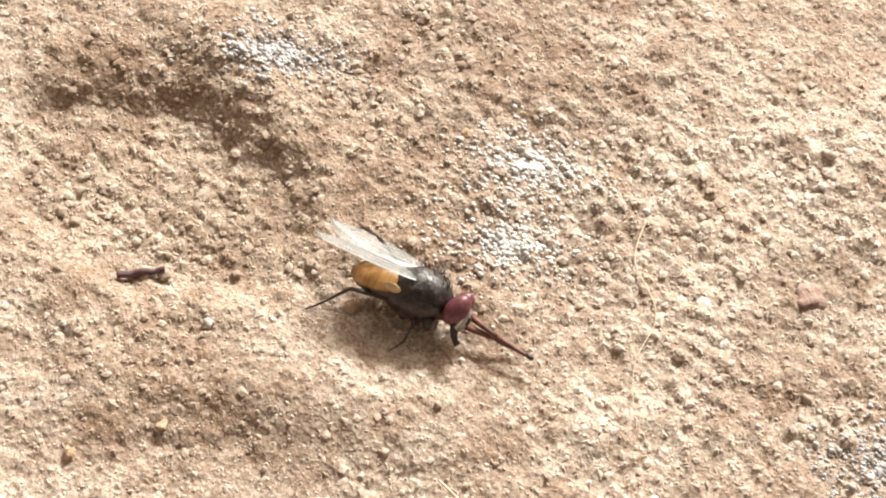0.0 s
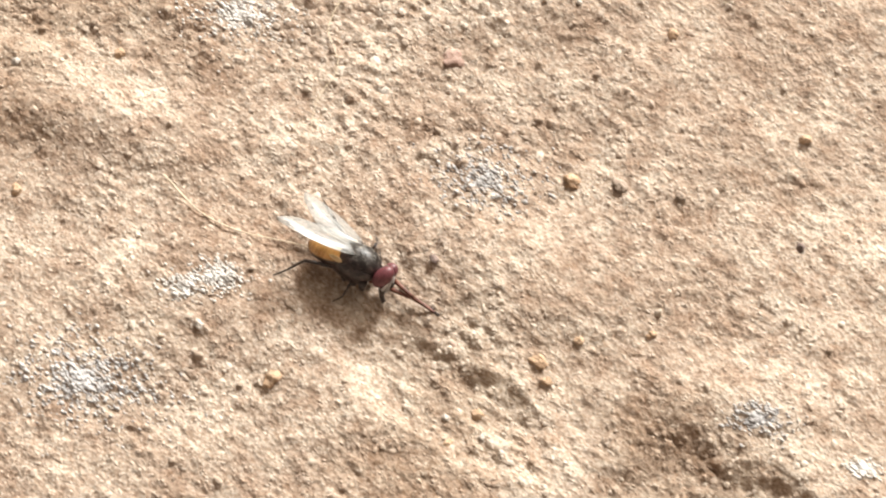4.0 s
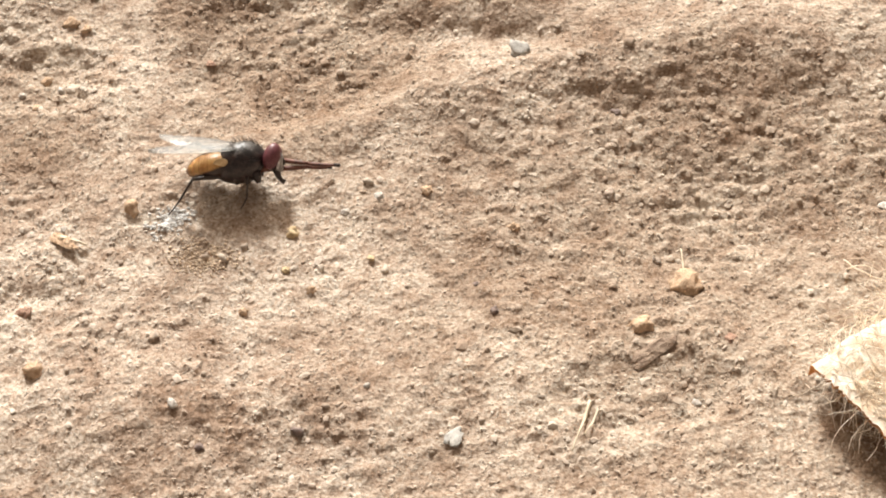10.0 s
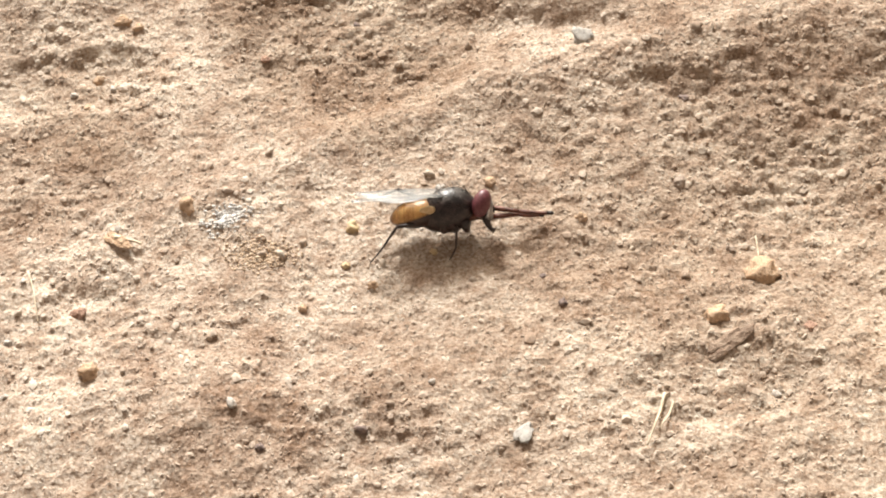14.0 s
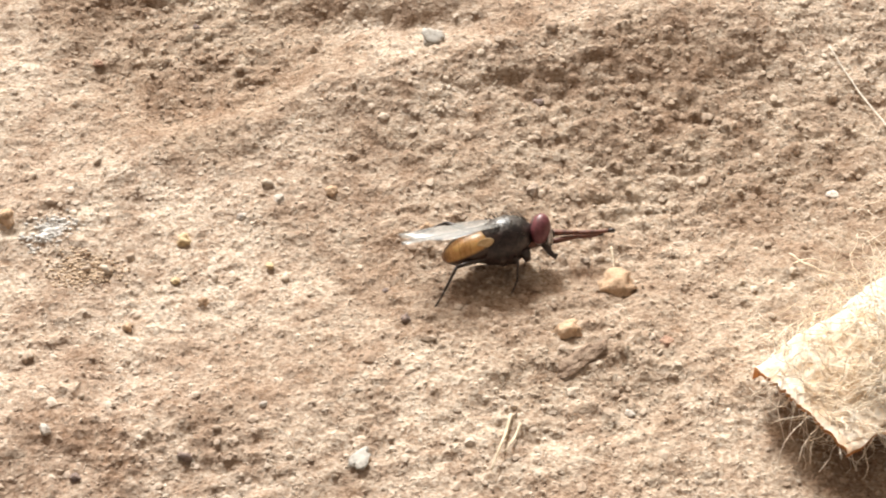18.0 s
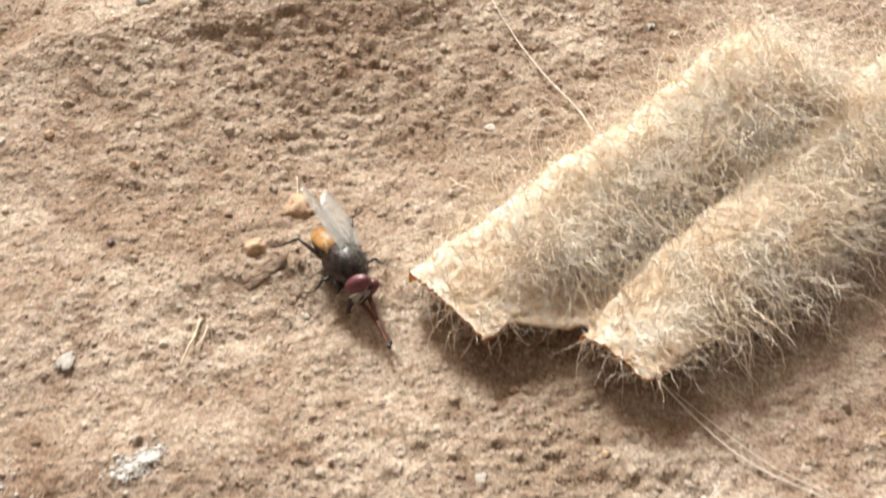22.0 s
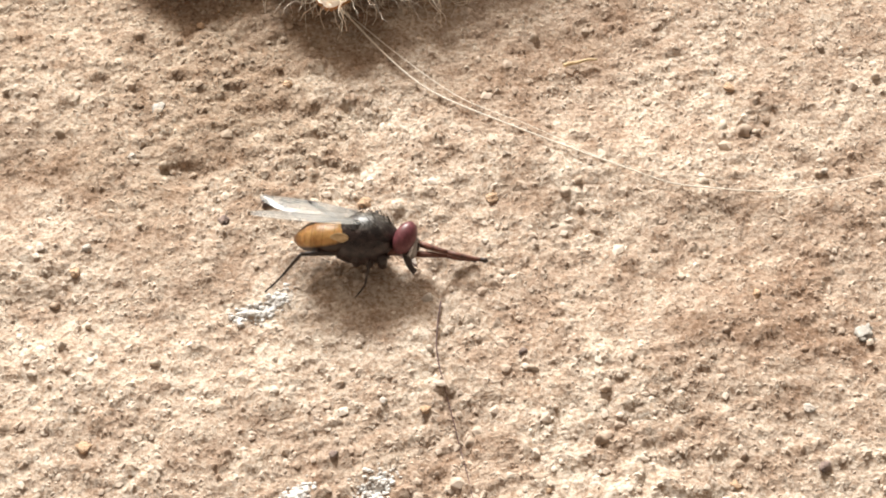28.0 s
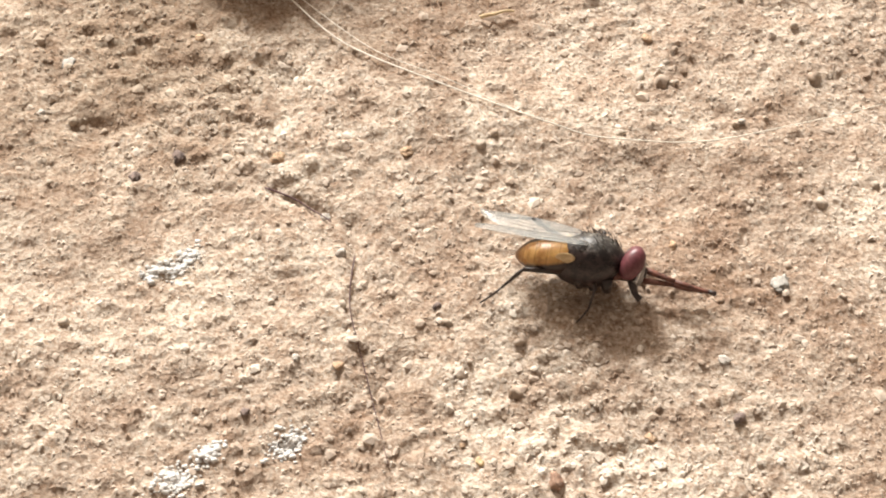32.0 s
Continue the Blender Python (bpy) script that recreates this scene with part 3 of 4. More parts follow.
def make_fly():
    """Heads along x, stands on z = 0. Its body leans to one side over its legs."""
    fly = tagged(new("fly"), "dark grey house fly with amber abdomen and maroon eyes on sand", "fly")
    body = [(-0.75, 0.35, 1.7, 0.4), (-0.5, 0.78, 1.7, 0.82), (-0.1, 1.02, 1.76, 1.12), (0.6, 1.2, 1.84, 1.38), (1.45, 1.26, 1.9, 1.46), (2.1, 1.08, 1.96, 1.2), (2.5, 0.78, 2.1, 0.78), (2.8, 0.4, 2.1, 0.4)]
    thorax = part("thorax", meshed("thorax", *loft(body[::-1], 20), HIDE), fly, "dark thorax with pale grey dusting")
    v, f = loft([(0.9, 0.2, 2.6, 0.2), (0.7, 0.5, 2.6, 0.42), (0.45, 0.62, 2.55, 0.44), (0.15, 0.5, 2.45, 0.36), (-0.05, 0.22, 2.38, 0.18)], 12)
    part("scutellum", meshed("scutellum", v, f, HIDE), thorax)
    hairs = []
    for k in range(110):
        u, a = random.uniform(0.2, 2.6), random.uniform(-0.2, math.pi + 0.2)
        half = 1.18 * math.sqrt(max(0.05, 1 - ((u - 1.45) / 1.45) ** 2))
        p = Vector((u, half * math.cos(a), 2.12 + half * 0.97 * math.sin(a))) * MM
        out = Vector((-0.5, math.cos(a), math.sin(a))).normalized() * random.uniform(0.25, 0.6) * MM
        hairs.append(tube([p - out * 0.2, p + out * 0.6, p + out + Vector((-0.08 * MM, 0, 0))], [0.02 * MM, 0.014 * MM, 0.004 * MM], 3))
    part("bristles", meshed("bristles", *joined(hairs), BLACK), thorax)
    for side in (-1, 1):
        bm = bmesh.new()
        bmesh.ops.create_uvsphere(bm, u_segments=12, v_segments=8, radius=1)
        bmesh.ops.scale(bm, vec=(0.52 * MM, 0.1 * MM, 0.36 * MM), verts=bm.verts)
        bmesh.ops.rotate(bm, cent=(0, 0, 0), matrix=Euler((radians(side * -25), radians(-14), radians(side * 8))).to_matrix(), verts=bm.verts)
        bmesh.ops.translate(bm, vec=(-0.1 * MM, side * 1.14 * MM, 2.25 * MM), verts=bm.verts)
        me = bpy.data.meshes.new("calypter")
        bm.to_mesh(me)
        bm.free()
        me.materials.append(BUFF)
        me.polygons.foreach_set("use_smooth", [True] * len(me.polygons))
        part("calypter", me, thorax, "pale buff lobe under the wing")
    for side in (-1, 1):
        for x in (0.7, 1.4, 2.1):
            v, f = tube([Vector((x, side * 0.72, 1.35)) * MM, Vector((x + 0.06, side * 0.7, 0.95)) * MM, Vector((x + 0.12, side * 0.62, 0.62)) * MM], [0.34 * MM, 0.3 * MM, 0.2 * MM], 8)
            part("coxa", meshed("coxa", v, f, BLACK), thorax)
    # the abdomen's mesh sits round its own centre
    rings = [(1.5, 0.5, 0.15, 0.55), (1.2, 1.0, 0.1, 0.84), (0.7, 1.2, 0.03, 0.94), (0.1, 1.22, -0.02, 0.95), (-0.5, 1.1, -0.08, 0.86), (-1.0, 0.86, -0.16, 0.68), (-1.38, 0.54, -0.24, 0.42), (-1.6, 0.2, -0.3, 0.16)]
    abdomen = part("abdomen", meshed("abdomen", *loft(rings, 24), ABDOMEN), fly, "amber yellow abdomen, dark underneath")
    low = [list(q) for q in zip(*rings[::-1])]
    for x in (0.75, 0.15, -0.45, -0.95):
        w, z, h = (float(np.interp(x, low[0], low[k])) for k in (1, 2, 3))
        part("segment", meshed("segment", *loft([(x + 0.03, w * 0.985, z, h * 0.985), (x + 0.015, w + 0.008, z, h + 0.008), (x - 0.02, w + 0.008, z, h + 0.008), (x - 0.05, w * 0.985, z, h * 0.985)], 24), ABDOMEN), abdomen)
    skull = [(2.7, 0.3, 2.1, 0.35), (2.85, 0.7, 2.12, 0.7), (3.15, 0.72, 2.1, 0.82), (3.45, 0.66, 2.05, 0.82), (3.72, 0.45, 1.95, 0.7), (3.86, 0.2, 1.85, 0.42)]
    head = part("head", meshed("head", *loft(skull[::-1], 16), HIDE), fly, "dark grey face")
    for side in (-1, 1):
        bm = bmesh.new()
        bmesh.ops.create_uvsphere(bm, u_segments=20, v_segments=14, radius=1)
        bmesh.ops.scale(bm, vec=(0.58 * MM, 0.52 * MM, 0.9 * MM), verts=bm.verts)
        bmesh.ops.rotate(bm, cent=(0, 0, 0), matrix=Euler((0, radians(14), radians(side * -14))).to_matrix(), verts=bm.verts)
        bmesh.ops.translate(bm, vec=(3.22 * MM, side * 0.5 * MM, 2.2 * MM), verts=bm.verts)
        me = bpy.data.meshes.new("eye")
        bm.to_mesh(me)
        bm.free()
        me.materials.append(EYE)
        me.polygons.foreach_set("use_smooth", [True] * len(me.polygons))
        part("eye", me, head, "glossy maroon compound eye")
        ring = [Vector((3.62 + 0.07 * math.cos(a), side * (0.46 - 0.12 * math.sin(a)), 2.0 + 0.62 * math.sin(a))) * MM for a in (math.pi * (-0.5 + k / 12) for k in range(13))]
        part("eye_rim", meshed("eye_rim", *tube(ring, [0.085 * MM] * 13, 6), PALE), head, "silvery white rim beside the eye")
        v, f = tube([Vector((3.82, side * 0.15, 2.2)) * MM, Vector((4.0, side * 0.18, 2.0)) * MM, Vector((4.02, side * 0.2, 1.7)) * MM], [0.06 * MM, 0.08 * MM, 0.06 * MM])
        part("antenna", meshed("antenna", v, f, BLACK), head)
    v, f = loft([(4.0, 0.12, 1.75, 0.3), (3.92, 0.32, 1.78, 0.56), (3.74, 0.44, 1.85, 0.72), (3.5, 0.46, 1.9, 0.74)], 14)
    part("face", meshed("face", v, f, PALE_FACE), head, "silvery grey bristly face")
    v, f = tube([Vector(p) * MM for p in ((3.45, 0, 1.5), (3.6, 0, 1.15), (3.75, 0, 0.85), (3.95, 0, 0.65), (4.15, 0, 0.55))], [0.3 * MM, 0.24 * MM, 0.18 * MM, 0.15 * MM, 0.19 * MM], 8)
    part("proboscis", meshed("proboscis", v, f, BLACK), head)
    for piece in (thorax, abdomen, head):
        piece.matrix_local = LEAN
    head.matrix_local = LEAN @ Matrix.Translation((2.7 * MM, 0, 2.1 * MM)) @ Euler((radians(-18), radians(8), 0)).to_matrix().to_4x4() @ Matrix.Translation((-2.7 * MM, 0, -2.1 * MM))
    abdomen.matrix_local = LEAN @ Matrix.Translation(Vector((-1.0, 0, 1.85)) * MM)
    legs = []
    for side in (-1, 1):
        legs.append(make_leg(fly, "foreleg", ((2.3, side * 0.45, 1.25), (3.9, side * 0.36, 0.9), (5.5, side * 0.16 - 0.05, 0.72), (7.3 + 0.25 * side, side * 0.09 - 0.05, 0.42)), (0.2, 0.16, 0.13), RUDDY, "reddish foreleg stretched forward, dark at the tip", BLACK))
        legs.append(make_leg(fly, "middle_leg", ((1.4, side * 0.6, 1.15), (1.7, side * 1.75, 1.5), (1.6, side * 2.3, 0.5), (1.2, side * 2.9, 0.06)), (0.12, 0.075, 0.05), BLACK))
        legs.append(make_leg(fly, "hind_leg", ((0.5, side * 0.7, 1.15), (-2.1, side * 1.35, 1.95), (-3.1, side * 1.9, 0.9), (-4.1, side * 2.4, 0.06)), (0.14, 0.085, 0.055), BLACK))
    return fly, legs, [make_wing(fly, side) for side in (-1, 1)]


fly, fly_legs, fly_wings = make_fly()

# seconds, x, y, heading in degrees
FLY = [
    (0, -0.06861, 0.02765, 10.2),
    (0.5, -0.06605, 0.02697, 11.0),
    (1, -0.06534, 0.02668, 12.7),
    (1.5, -0.06384, 0.02640, 15.2),
    (2, -0.06116, 0.02679, 16.4),
    (2.5, -0.05701, 0.02603, 15.3),
    (3, -0.05264, 0.02564, 11.4),
    (3.5, -0.04958, 0.02454, 7.1),
    (4, -0.04727, 0.02411, 10.0),
    (4.5, -0.04322, 0.02342, 20.6),
    (6.5, -0.03679, 0.02321, 5.7),
    (7, -0.03297, 0.02073, 0.5),
    (7.5, -0.03211, 0.02081, -1.0),
    (8, -0.02872, 0.01736, -4.1),
    (8.5, -0.02532, 0.01482, -4.0),
    (9, -0.02219, 0.01335, 1.4),
    (9.5, -0.01944, 0.01285, 5.6),
    (10, -0.01869, 0.01193, 5.6),
    (10.5, -0.01653, 0.01231, 1.6),
    (11, -0.01593, 0.01183, -4.7),
    (11.5, -0.01488, 0.01108, -10.0),
    (12, -0.01471, 0.01067, -11.9),
    (12.5, -0.01406, 0.00946, -8.9),
    (13, -0.01187, 0.00824, -3.0),
    (13.5, -0.01004, 0.00773, 0.7),
    (15.5, -0.00644, 0.00735, 10.7),
    (16, -0.00596, 0.00741, 10.8),
    (16.5, -0.00419, 0.00745, 9.1),
    (17, -0.00218, 0.00722, 9.3),
    (17.5, 0.00238, 0.00625, 11.5),
    (18, 0.00422, 0.00600, 12.7),
    (18.5, 0.00603, 0.00583, 13.0),
    (19, 0.00925, 0.00466, 12.8),
    (19.5, 0.01233, 0.00530, 13.9),
    (20, 0.01409, 0.00513, 15.7),
    (20.5, 0.01535, 0.00557, 7.4),
    (21, 0.01382, 0.00238, -18.5),
    (21.5, 0.01336, 0.00053, -46.9),
    (22, 0.01447, -0.00175, -64.9),
    (22.5, 0.01510, -0.00465, -65.8),
    (23, 0.01584, -0.00783, -47.7),
    (23.5, 0.01840, -0.01196, -31.6),
    (24, 0.02094, -0.01428, -28.3),
    (24.5, 0.02153, -0.01634, -28.1),
    (25, 0.02337, -0.01918, -26.5),
    (25.5, 0.02504, -0.02140, -25.1),
    (26, 0.02656, -0.02343, -22.5),
    (26.5, 0.02832, -0.02590, -19.9),
    (28.5, 0.03449, -0.02879, -4.8),
    (29, 0.03660, -0.02919, -0.7),
    (29.5, 0.03841, -0.03044, -0.5),
    (30, 0.04059, -0.03123, -3.3),
    (31, 0.04456, -0.03271, -3.1),
    (32, 0.04829, -0.03436, -16.2),
]


# ---- fibrous scrap ----
def make_scrap():
    """Two fibrous rolls side by side with slanting cut ends."""
    scrap = tagged(new("coir_scrap"), "torn cream and tan coir scrap, two woolly rolls on sand", "coir scrap")
    r = random.Random(5)
    edges = []
    for start, end, thin, thick, high, lean in (((21.0, -6.6), (44.4, 11.4), 3.5, 3.7, 2.6, 2.2), ((30.7, -11.4), (54.0, 10.2), 2.7, 3.7, 2.5, 1.0)):
        a, b = Vector((*start, 0)) * MM, Vector((*end, 0)) * MM
        way = (b - a).normalized()
        side = Vector((-way.y, way.x, 0))
        rows, cols = 90, 40
        verts, faces = [], []
        def place(u, v, skin=0.0):
            """u along the roll, v round its arch from one foot to the other."""
            wobble = 0.3 * math.sin(u * 17 + v * 5 + start[0]) + 0.2 * math.sin(u * 41 - v * 9) + 0.12 * math.sin(u * 90 + v * 21)
            wide = thin + (thick - thin) * min(1, u * 2.5)
            grow = min(1, 0.4 + 1.5 * u) * math.sqrt(max(0.02, 1 - max(0, u - 0.86) / 0.145))
            w, h = (wide + wobble * 0.4 + skin) * MM, (high * grow + wobble * 0.35 + skin) * MM
            along = a.lerp(b, u)
            peak = 0.93 - 0.22 * min(1, 2 * u)
            up = math.sin(math.pi / 2 * v / peak) ** 0.85 if v < peak else math.sqrt(max(0.0, 1 - ((v - peak) / (1 - peak)) ** 2.6))
            z = level(along.x, along.y) + (0.3 + 0.9 * (1 - v) + (1.5 - 0.2 * v) * max(0, 1 - 1.5 * u)) * MM + lean * u * u * 1.5 * MM
            return along + side * w * (2 * v - 1) + Vector((0, 0, z + h * up))
        for n in range(rows + 1):
            for k in range(cols + 1):
                p = place(n / rows, k / cols)
                verts.append(p + Vector((r.gauss(0, 1), r.gauss(0, 1), r.gauss(0, 1))) * 0.04 * MM - way * (abs(r.gauss(0, 0.07)) * MM if n == 0 else 0))
        for n in range(rows):
            for k in range(cols):
                i = n * (cols + 1) + k
                faces.append((i, i + 1, i + cols + 2, i + cols + 1))
        roll = part("roll", meshed("roll", verts, faces, HUSK), scrap)
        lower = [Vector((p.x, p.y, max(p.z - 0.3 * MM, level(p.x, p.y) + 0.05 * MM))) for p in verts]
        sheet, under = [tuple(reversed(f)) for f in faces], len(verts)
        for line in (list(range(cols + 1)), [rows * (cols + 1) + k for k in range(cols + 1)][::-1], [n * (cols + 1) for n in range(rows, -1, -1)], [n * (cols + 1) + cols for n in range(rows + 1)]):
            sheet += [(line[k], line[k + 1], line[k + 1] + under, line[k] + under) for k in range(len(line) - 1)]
        # underside and cut edge get the darker coir, coloured as if in shade
        part("underside", meshed("underside", lower + verts, sheet, SHADED_COIR), roll, "matted underside and cut edge, orange-brown for shade and light shining through")
        edges.append(([place(n / 60, 0.0) for n in range(61)], [place(n / 60, 1.0) for n in range(61)]))
        fibres, grey = [], []
        for k in range(8500):
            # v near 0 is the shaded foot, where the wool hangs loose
            v = r.random()
            u = 0.004 + 0.996 * r.random() ** 1.1
            if v < 0.2 and u < 0.3 and r.random() < 0.75:
                continue
            p = place(u, v, -0.1)
            out = (place(u, v, 1.0) - p).normalized()
            loose = (0.3 + 1.2 * max(0, 0.5 - v) + (0.6 if u > 0.8 else 0)) * min(1, 0.1 + 3 * u)
            drift = way * (r.gauss(0.1, 0.5) if u > 0.2 else abs(r.gauss(0.6, 0.4))) + side * r.gauss(-0.7, 0.45) * min(1, 0.35 + 3 * u) + out * r.uniform(-0.15, 0.35) * loose
            line, pace = [p], 0.46 * MM
            for _ in range(r.randint(8, 16) if u > 0.2 else r.randint(4, 8)):
                drift = (drift + Vector((r.gauss(0, 0.38), r.gauss(0, 0.38), r.gauss(-0.1, 0.3)))).normalized()
                q = line[-1] + drift * pace
                q.z = max(q.z, level(q.x, q.y) + 0.15 * MM)
                line.append(q)
            rad = r.uniform(0.016, 0.04) * MM
            piece = tube(line, [rad * (1 - 0.5 * i / len(line)) for i in range(len(line))], 3)
            # many fibres at the foot are greyed, shade put into their colour
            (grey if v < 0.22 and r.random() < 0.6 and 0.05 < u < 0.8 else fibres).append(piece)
        part("fuzz", meshed("fuzz", *joined(fibres), FUZZ), roll, "fine cream and tan curled fibres")
        part("shaded_fuzz", meshed("shaded_fuzz", *joined(grey), SHADED_FUZZ), roll, "greyish fibres, with the shade of the foot put into their colour")
        # long loose hairs that hang from the shaded foot to the ground
        loose = []
        for k in range(10 if start[0] < 25 else 60):
            p = place(r.uniform(0.16, 0.6), r.uniform(0.0, 0.16), 0.1)
            drift, line = -side * r.uniform(0.4, 1.0) + way * r.gauss(0, 0.5), [p]
            for _ in range(r.randint(8, 20)):
                drift = (drift + Vector((r.gauss(0, 0.4), r.gauss(0, 0.4), r.gauss(-0.15, 0.25)))).normalized()
                q = line[-1] + drift * 0.42 * MM
                q.z = max(q.z, level(q.x, q.y) + 0.25 * MM)
                line.append(q)
            loose.append(tube(line, [0.036 * MM * (1 - 0.5 * i / len(line)) for i in range(len(line))], 4))
        part("loose_hair", meshed("loose_hair", *joined(loose), FUZZ), roll, "long loose pale hairs")
    # the fold between the two rolls
    verts, faces, wool = [], [], []
    for n in range(4, 58):
        p, q = edges[0][0][n], edges[1][1][min(60, round(n * 0.86))]
        for k in range(13):
            v = k / 12
            spot = p.lerp(q, v) + Vector((r.gauss(0, 0.06), r.gauss(0, 0.06), r.gauss(0, 0.1))) * MM
            spot.z -= 0.9 * MM * math.sin(math.pi * v) * min(1, n / 20)
            spot.z = max(spot.z, level(spot.x, spot.y) + 0.35 * MM)
            verts.append(spot)
    for n in range(53):
        faces += [(n * 13 + k, n * 13 + k + 1, n * 13 + k + 14, n * 13 + k + 13) for k in range(12)]
    lower = [p - Vector((0, 0, 0.3 * MM)) for p in verts]
    fold = part("fold", meshed("fold", verts + lower, faces + [tuple(i + len(verts) for i in reversed(f)) for f in faces], HUSK), scrap, "sunken matted fold between the rolls")
    # the wool here is greyed: the fold's shade is painted into it
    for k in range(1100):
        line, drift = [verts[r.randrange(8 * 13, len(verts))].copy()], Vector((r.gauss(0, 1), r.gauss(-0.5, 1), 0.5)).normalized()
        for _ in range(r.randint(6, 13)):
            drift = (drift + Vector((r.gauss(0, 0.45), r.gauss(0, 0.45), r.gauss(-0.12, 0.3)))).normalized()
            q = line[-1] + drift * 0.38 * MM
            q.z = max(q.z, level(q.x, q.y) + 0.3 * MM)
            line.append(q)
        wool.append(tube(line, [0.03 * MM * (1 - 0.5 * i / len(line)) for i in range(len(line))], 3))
    part("fold_fuzz", meshed("fold_fuzz", *joined(wool), SHADED_FUZZ), fold, "tangled wool in the fold, greyed to stand for its shade")
    return scrap


make_scrap()


# ---- small things ----
def thing_mesh(name, mat, seed, rounds=1, flat=1.0):
    shapes, faces = stone_shapes(5, seed, rounds)
    return [many(name, s * (1, 1, flat), faces, mat, True) for s in shapes]


def strew(name, label, category, group, mat, rows, seed, flat=1.0, rounds=2, sink=0.12):
    """Single stones and clods: x, y and half width in mm."""
    meshes = thing_mesh(name, mat, seed, rounds, flat)
    r = random.Random(seed)
    for n, (x, y, size) in enumerate(rows):
        size *= 0.74
        ob = new(name, meshes[n % len(meshes)])
        z = float(roughness(x * MM, y * MM)) + (0.05 + (sink - 0.08) * size * flat) * MM
        ob.matrix_world = pose(x * MM, y * MM, z, r.uniform(-12, 12), r.uniform(-12, 12), r.uniform(0, 360)) @ Matrix.Diagonal((size * MM, size * MM, size * MM, 1))
        tagged(ob, label, category, group)


WHITE_PEBBLES = ((-75.4, 20.5, 0.39), (-51.8, 49.5, 0.52), (-53.9, 36.0, 0.43), (-47.5, 50.1, 0.29), (-51.6, 14.3, 0.50), (-8.4, 10.7, 0.46), (-29.3, 7.7, 0.28), (-38.1, 1.8, 0.31), (-34.8, -1.2, 0.37), (-32.3, 20.8, 0.34), (-35.0, 20.3, 0.31), (-34.8, 3.5, 0.25), (-19.5, -6.6, 0.47), (-7.8, -4.6, 0.30), (-34.0, -5.4, 0.36), (-10.6, 9.4, 0.40), (24.7, 10.6, 0.47), (12.2, -5.0, 0.40), (18.9, -27.5, 0.37), (10.9, -22.6, 0.27), (36.2, -29.3, 0.37), (55.6, -39.8, 0.37), (36.9, -31.8, 0.38), (34.3, -37.9, 0.28), (59.2, -25.0, 0.28), (21.1, -21.2, 0.32))
CLODS = ((-70.3, 25.8, 0.54), (-71.8, 38.0, 0.44), (-76.2, 11.1, 0.60), (-68.2, 13.4, 0.62), (-73.6, 14.9, 0.46), (-39.2, 39.0, 0.78), (-41.0, 52.8, 0.52), (-28.7, 52.3, 0.57), (-28.1, 33.8, 0.47), (-31.4, 26.5, 0.53), (-33.6, 21.9, 0.53), (-31.6, 30.2, 0.43), (0.6, 8.4, 0.58), (-45.4, 14.8, 0.89), (-33.7, 19.1, 0.54), (-16.3, 1.1, 0.38), (11.8, 4.2, 1.35), (8.9, 0.5, 1.2), (-24.9, 9.3, 0.86), (-32.7, 27.2, 0.84), (-28.8, -4.1, 0.77), (-5.3, 11.3, 0.51), (-12.2, 3.1, 0.5))
MORE_CLODS = ((40.1, 22.7, 0.85), (37.6, 15.8, 0.56), (3.9, -21.8, 0.76), (9.8, -15.6, 0.32), (24.8, -11.6, 0.36), (18.4, -29.0, 0.36), (33.9, -25.2, 0.53), (55.0, -18.6, 0.40), (54.1, -32.9, 0.43), (29.8, -16.6, 0.43), (19.3, -39.6, 0.47), (14.3, -38.6, 0.42), (36.4, -38.5, 0.34), (51.3, -43.8, 0.39), (42.1, -43.3, 0.30), (40.8, -25.6, 0.43))
RED_CLODS = ((-30.7, 1.0, 0.67), (-21.9, 23.8, 0.48), (14.4, -0.4, 0.5), (12.5, -20.6, 0.76), (46.4, -45.9, 0.66))
OCHRE_CRUMBS = ((-13.9, 7.7, 0.58), (-14.0, 4.6, 0.36), (42.9, -44.3, 0.36), (-8.5, 5.6, 0.30))
DARK_PEBBLES = ((-11.7, -8.0, 0.50), (-17.5, -9.3, 0.40), (-1.6, 3.7, 0.32), (-42.6, 28.1, 0.43), (-24.1, 45.5, 0.52), (-15.7, 27.0, 0.42), (-0.3, 1.4, 0.38), (28.5, -24.8, 0.54), (26.2, -25.9, 0.40), (41.6, -35.6, 0.35), (55.8, -43.1, 0.45), (7.3, 18.7, 0.49), (31.7, -40.7, 0.32))
GREY_PEBBLES = ((-85.0, 23.5, 0.56), (-36.5, 40.9, 0.68), (-32.8, 43.1, 0.56), (-43.1, 29.5, 0.44), (6.9, 11.7, 0.55), (9.9, 6.4, 0.46), (36.6, 22.9, 0.69))
PINK_STONES = ((-51.8, 41.1, 1.15), (-37.9, 24.4, 0.42))
WHITE_FLAKES = ((-2.3, -8.1, 0.86), (22.5, -17.9, 0.52), (59.3, -35.5, 0.65), (36.6, 19.1, 0.42), (0.5, 23.7, 0.87))
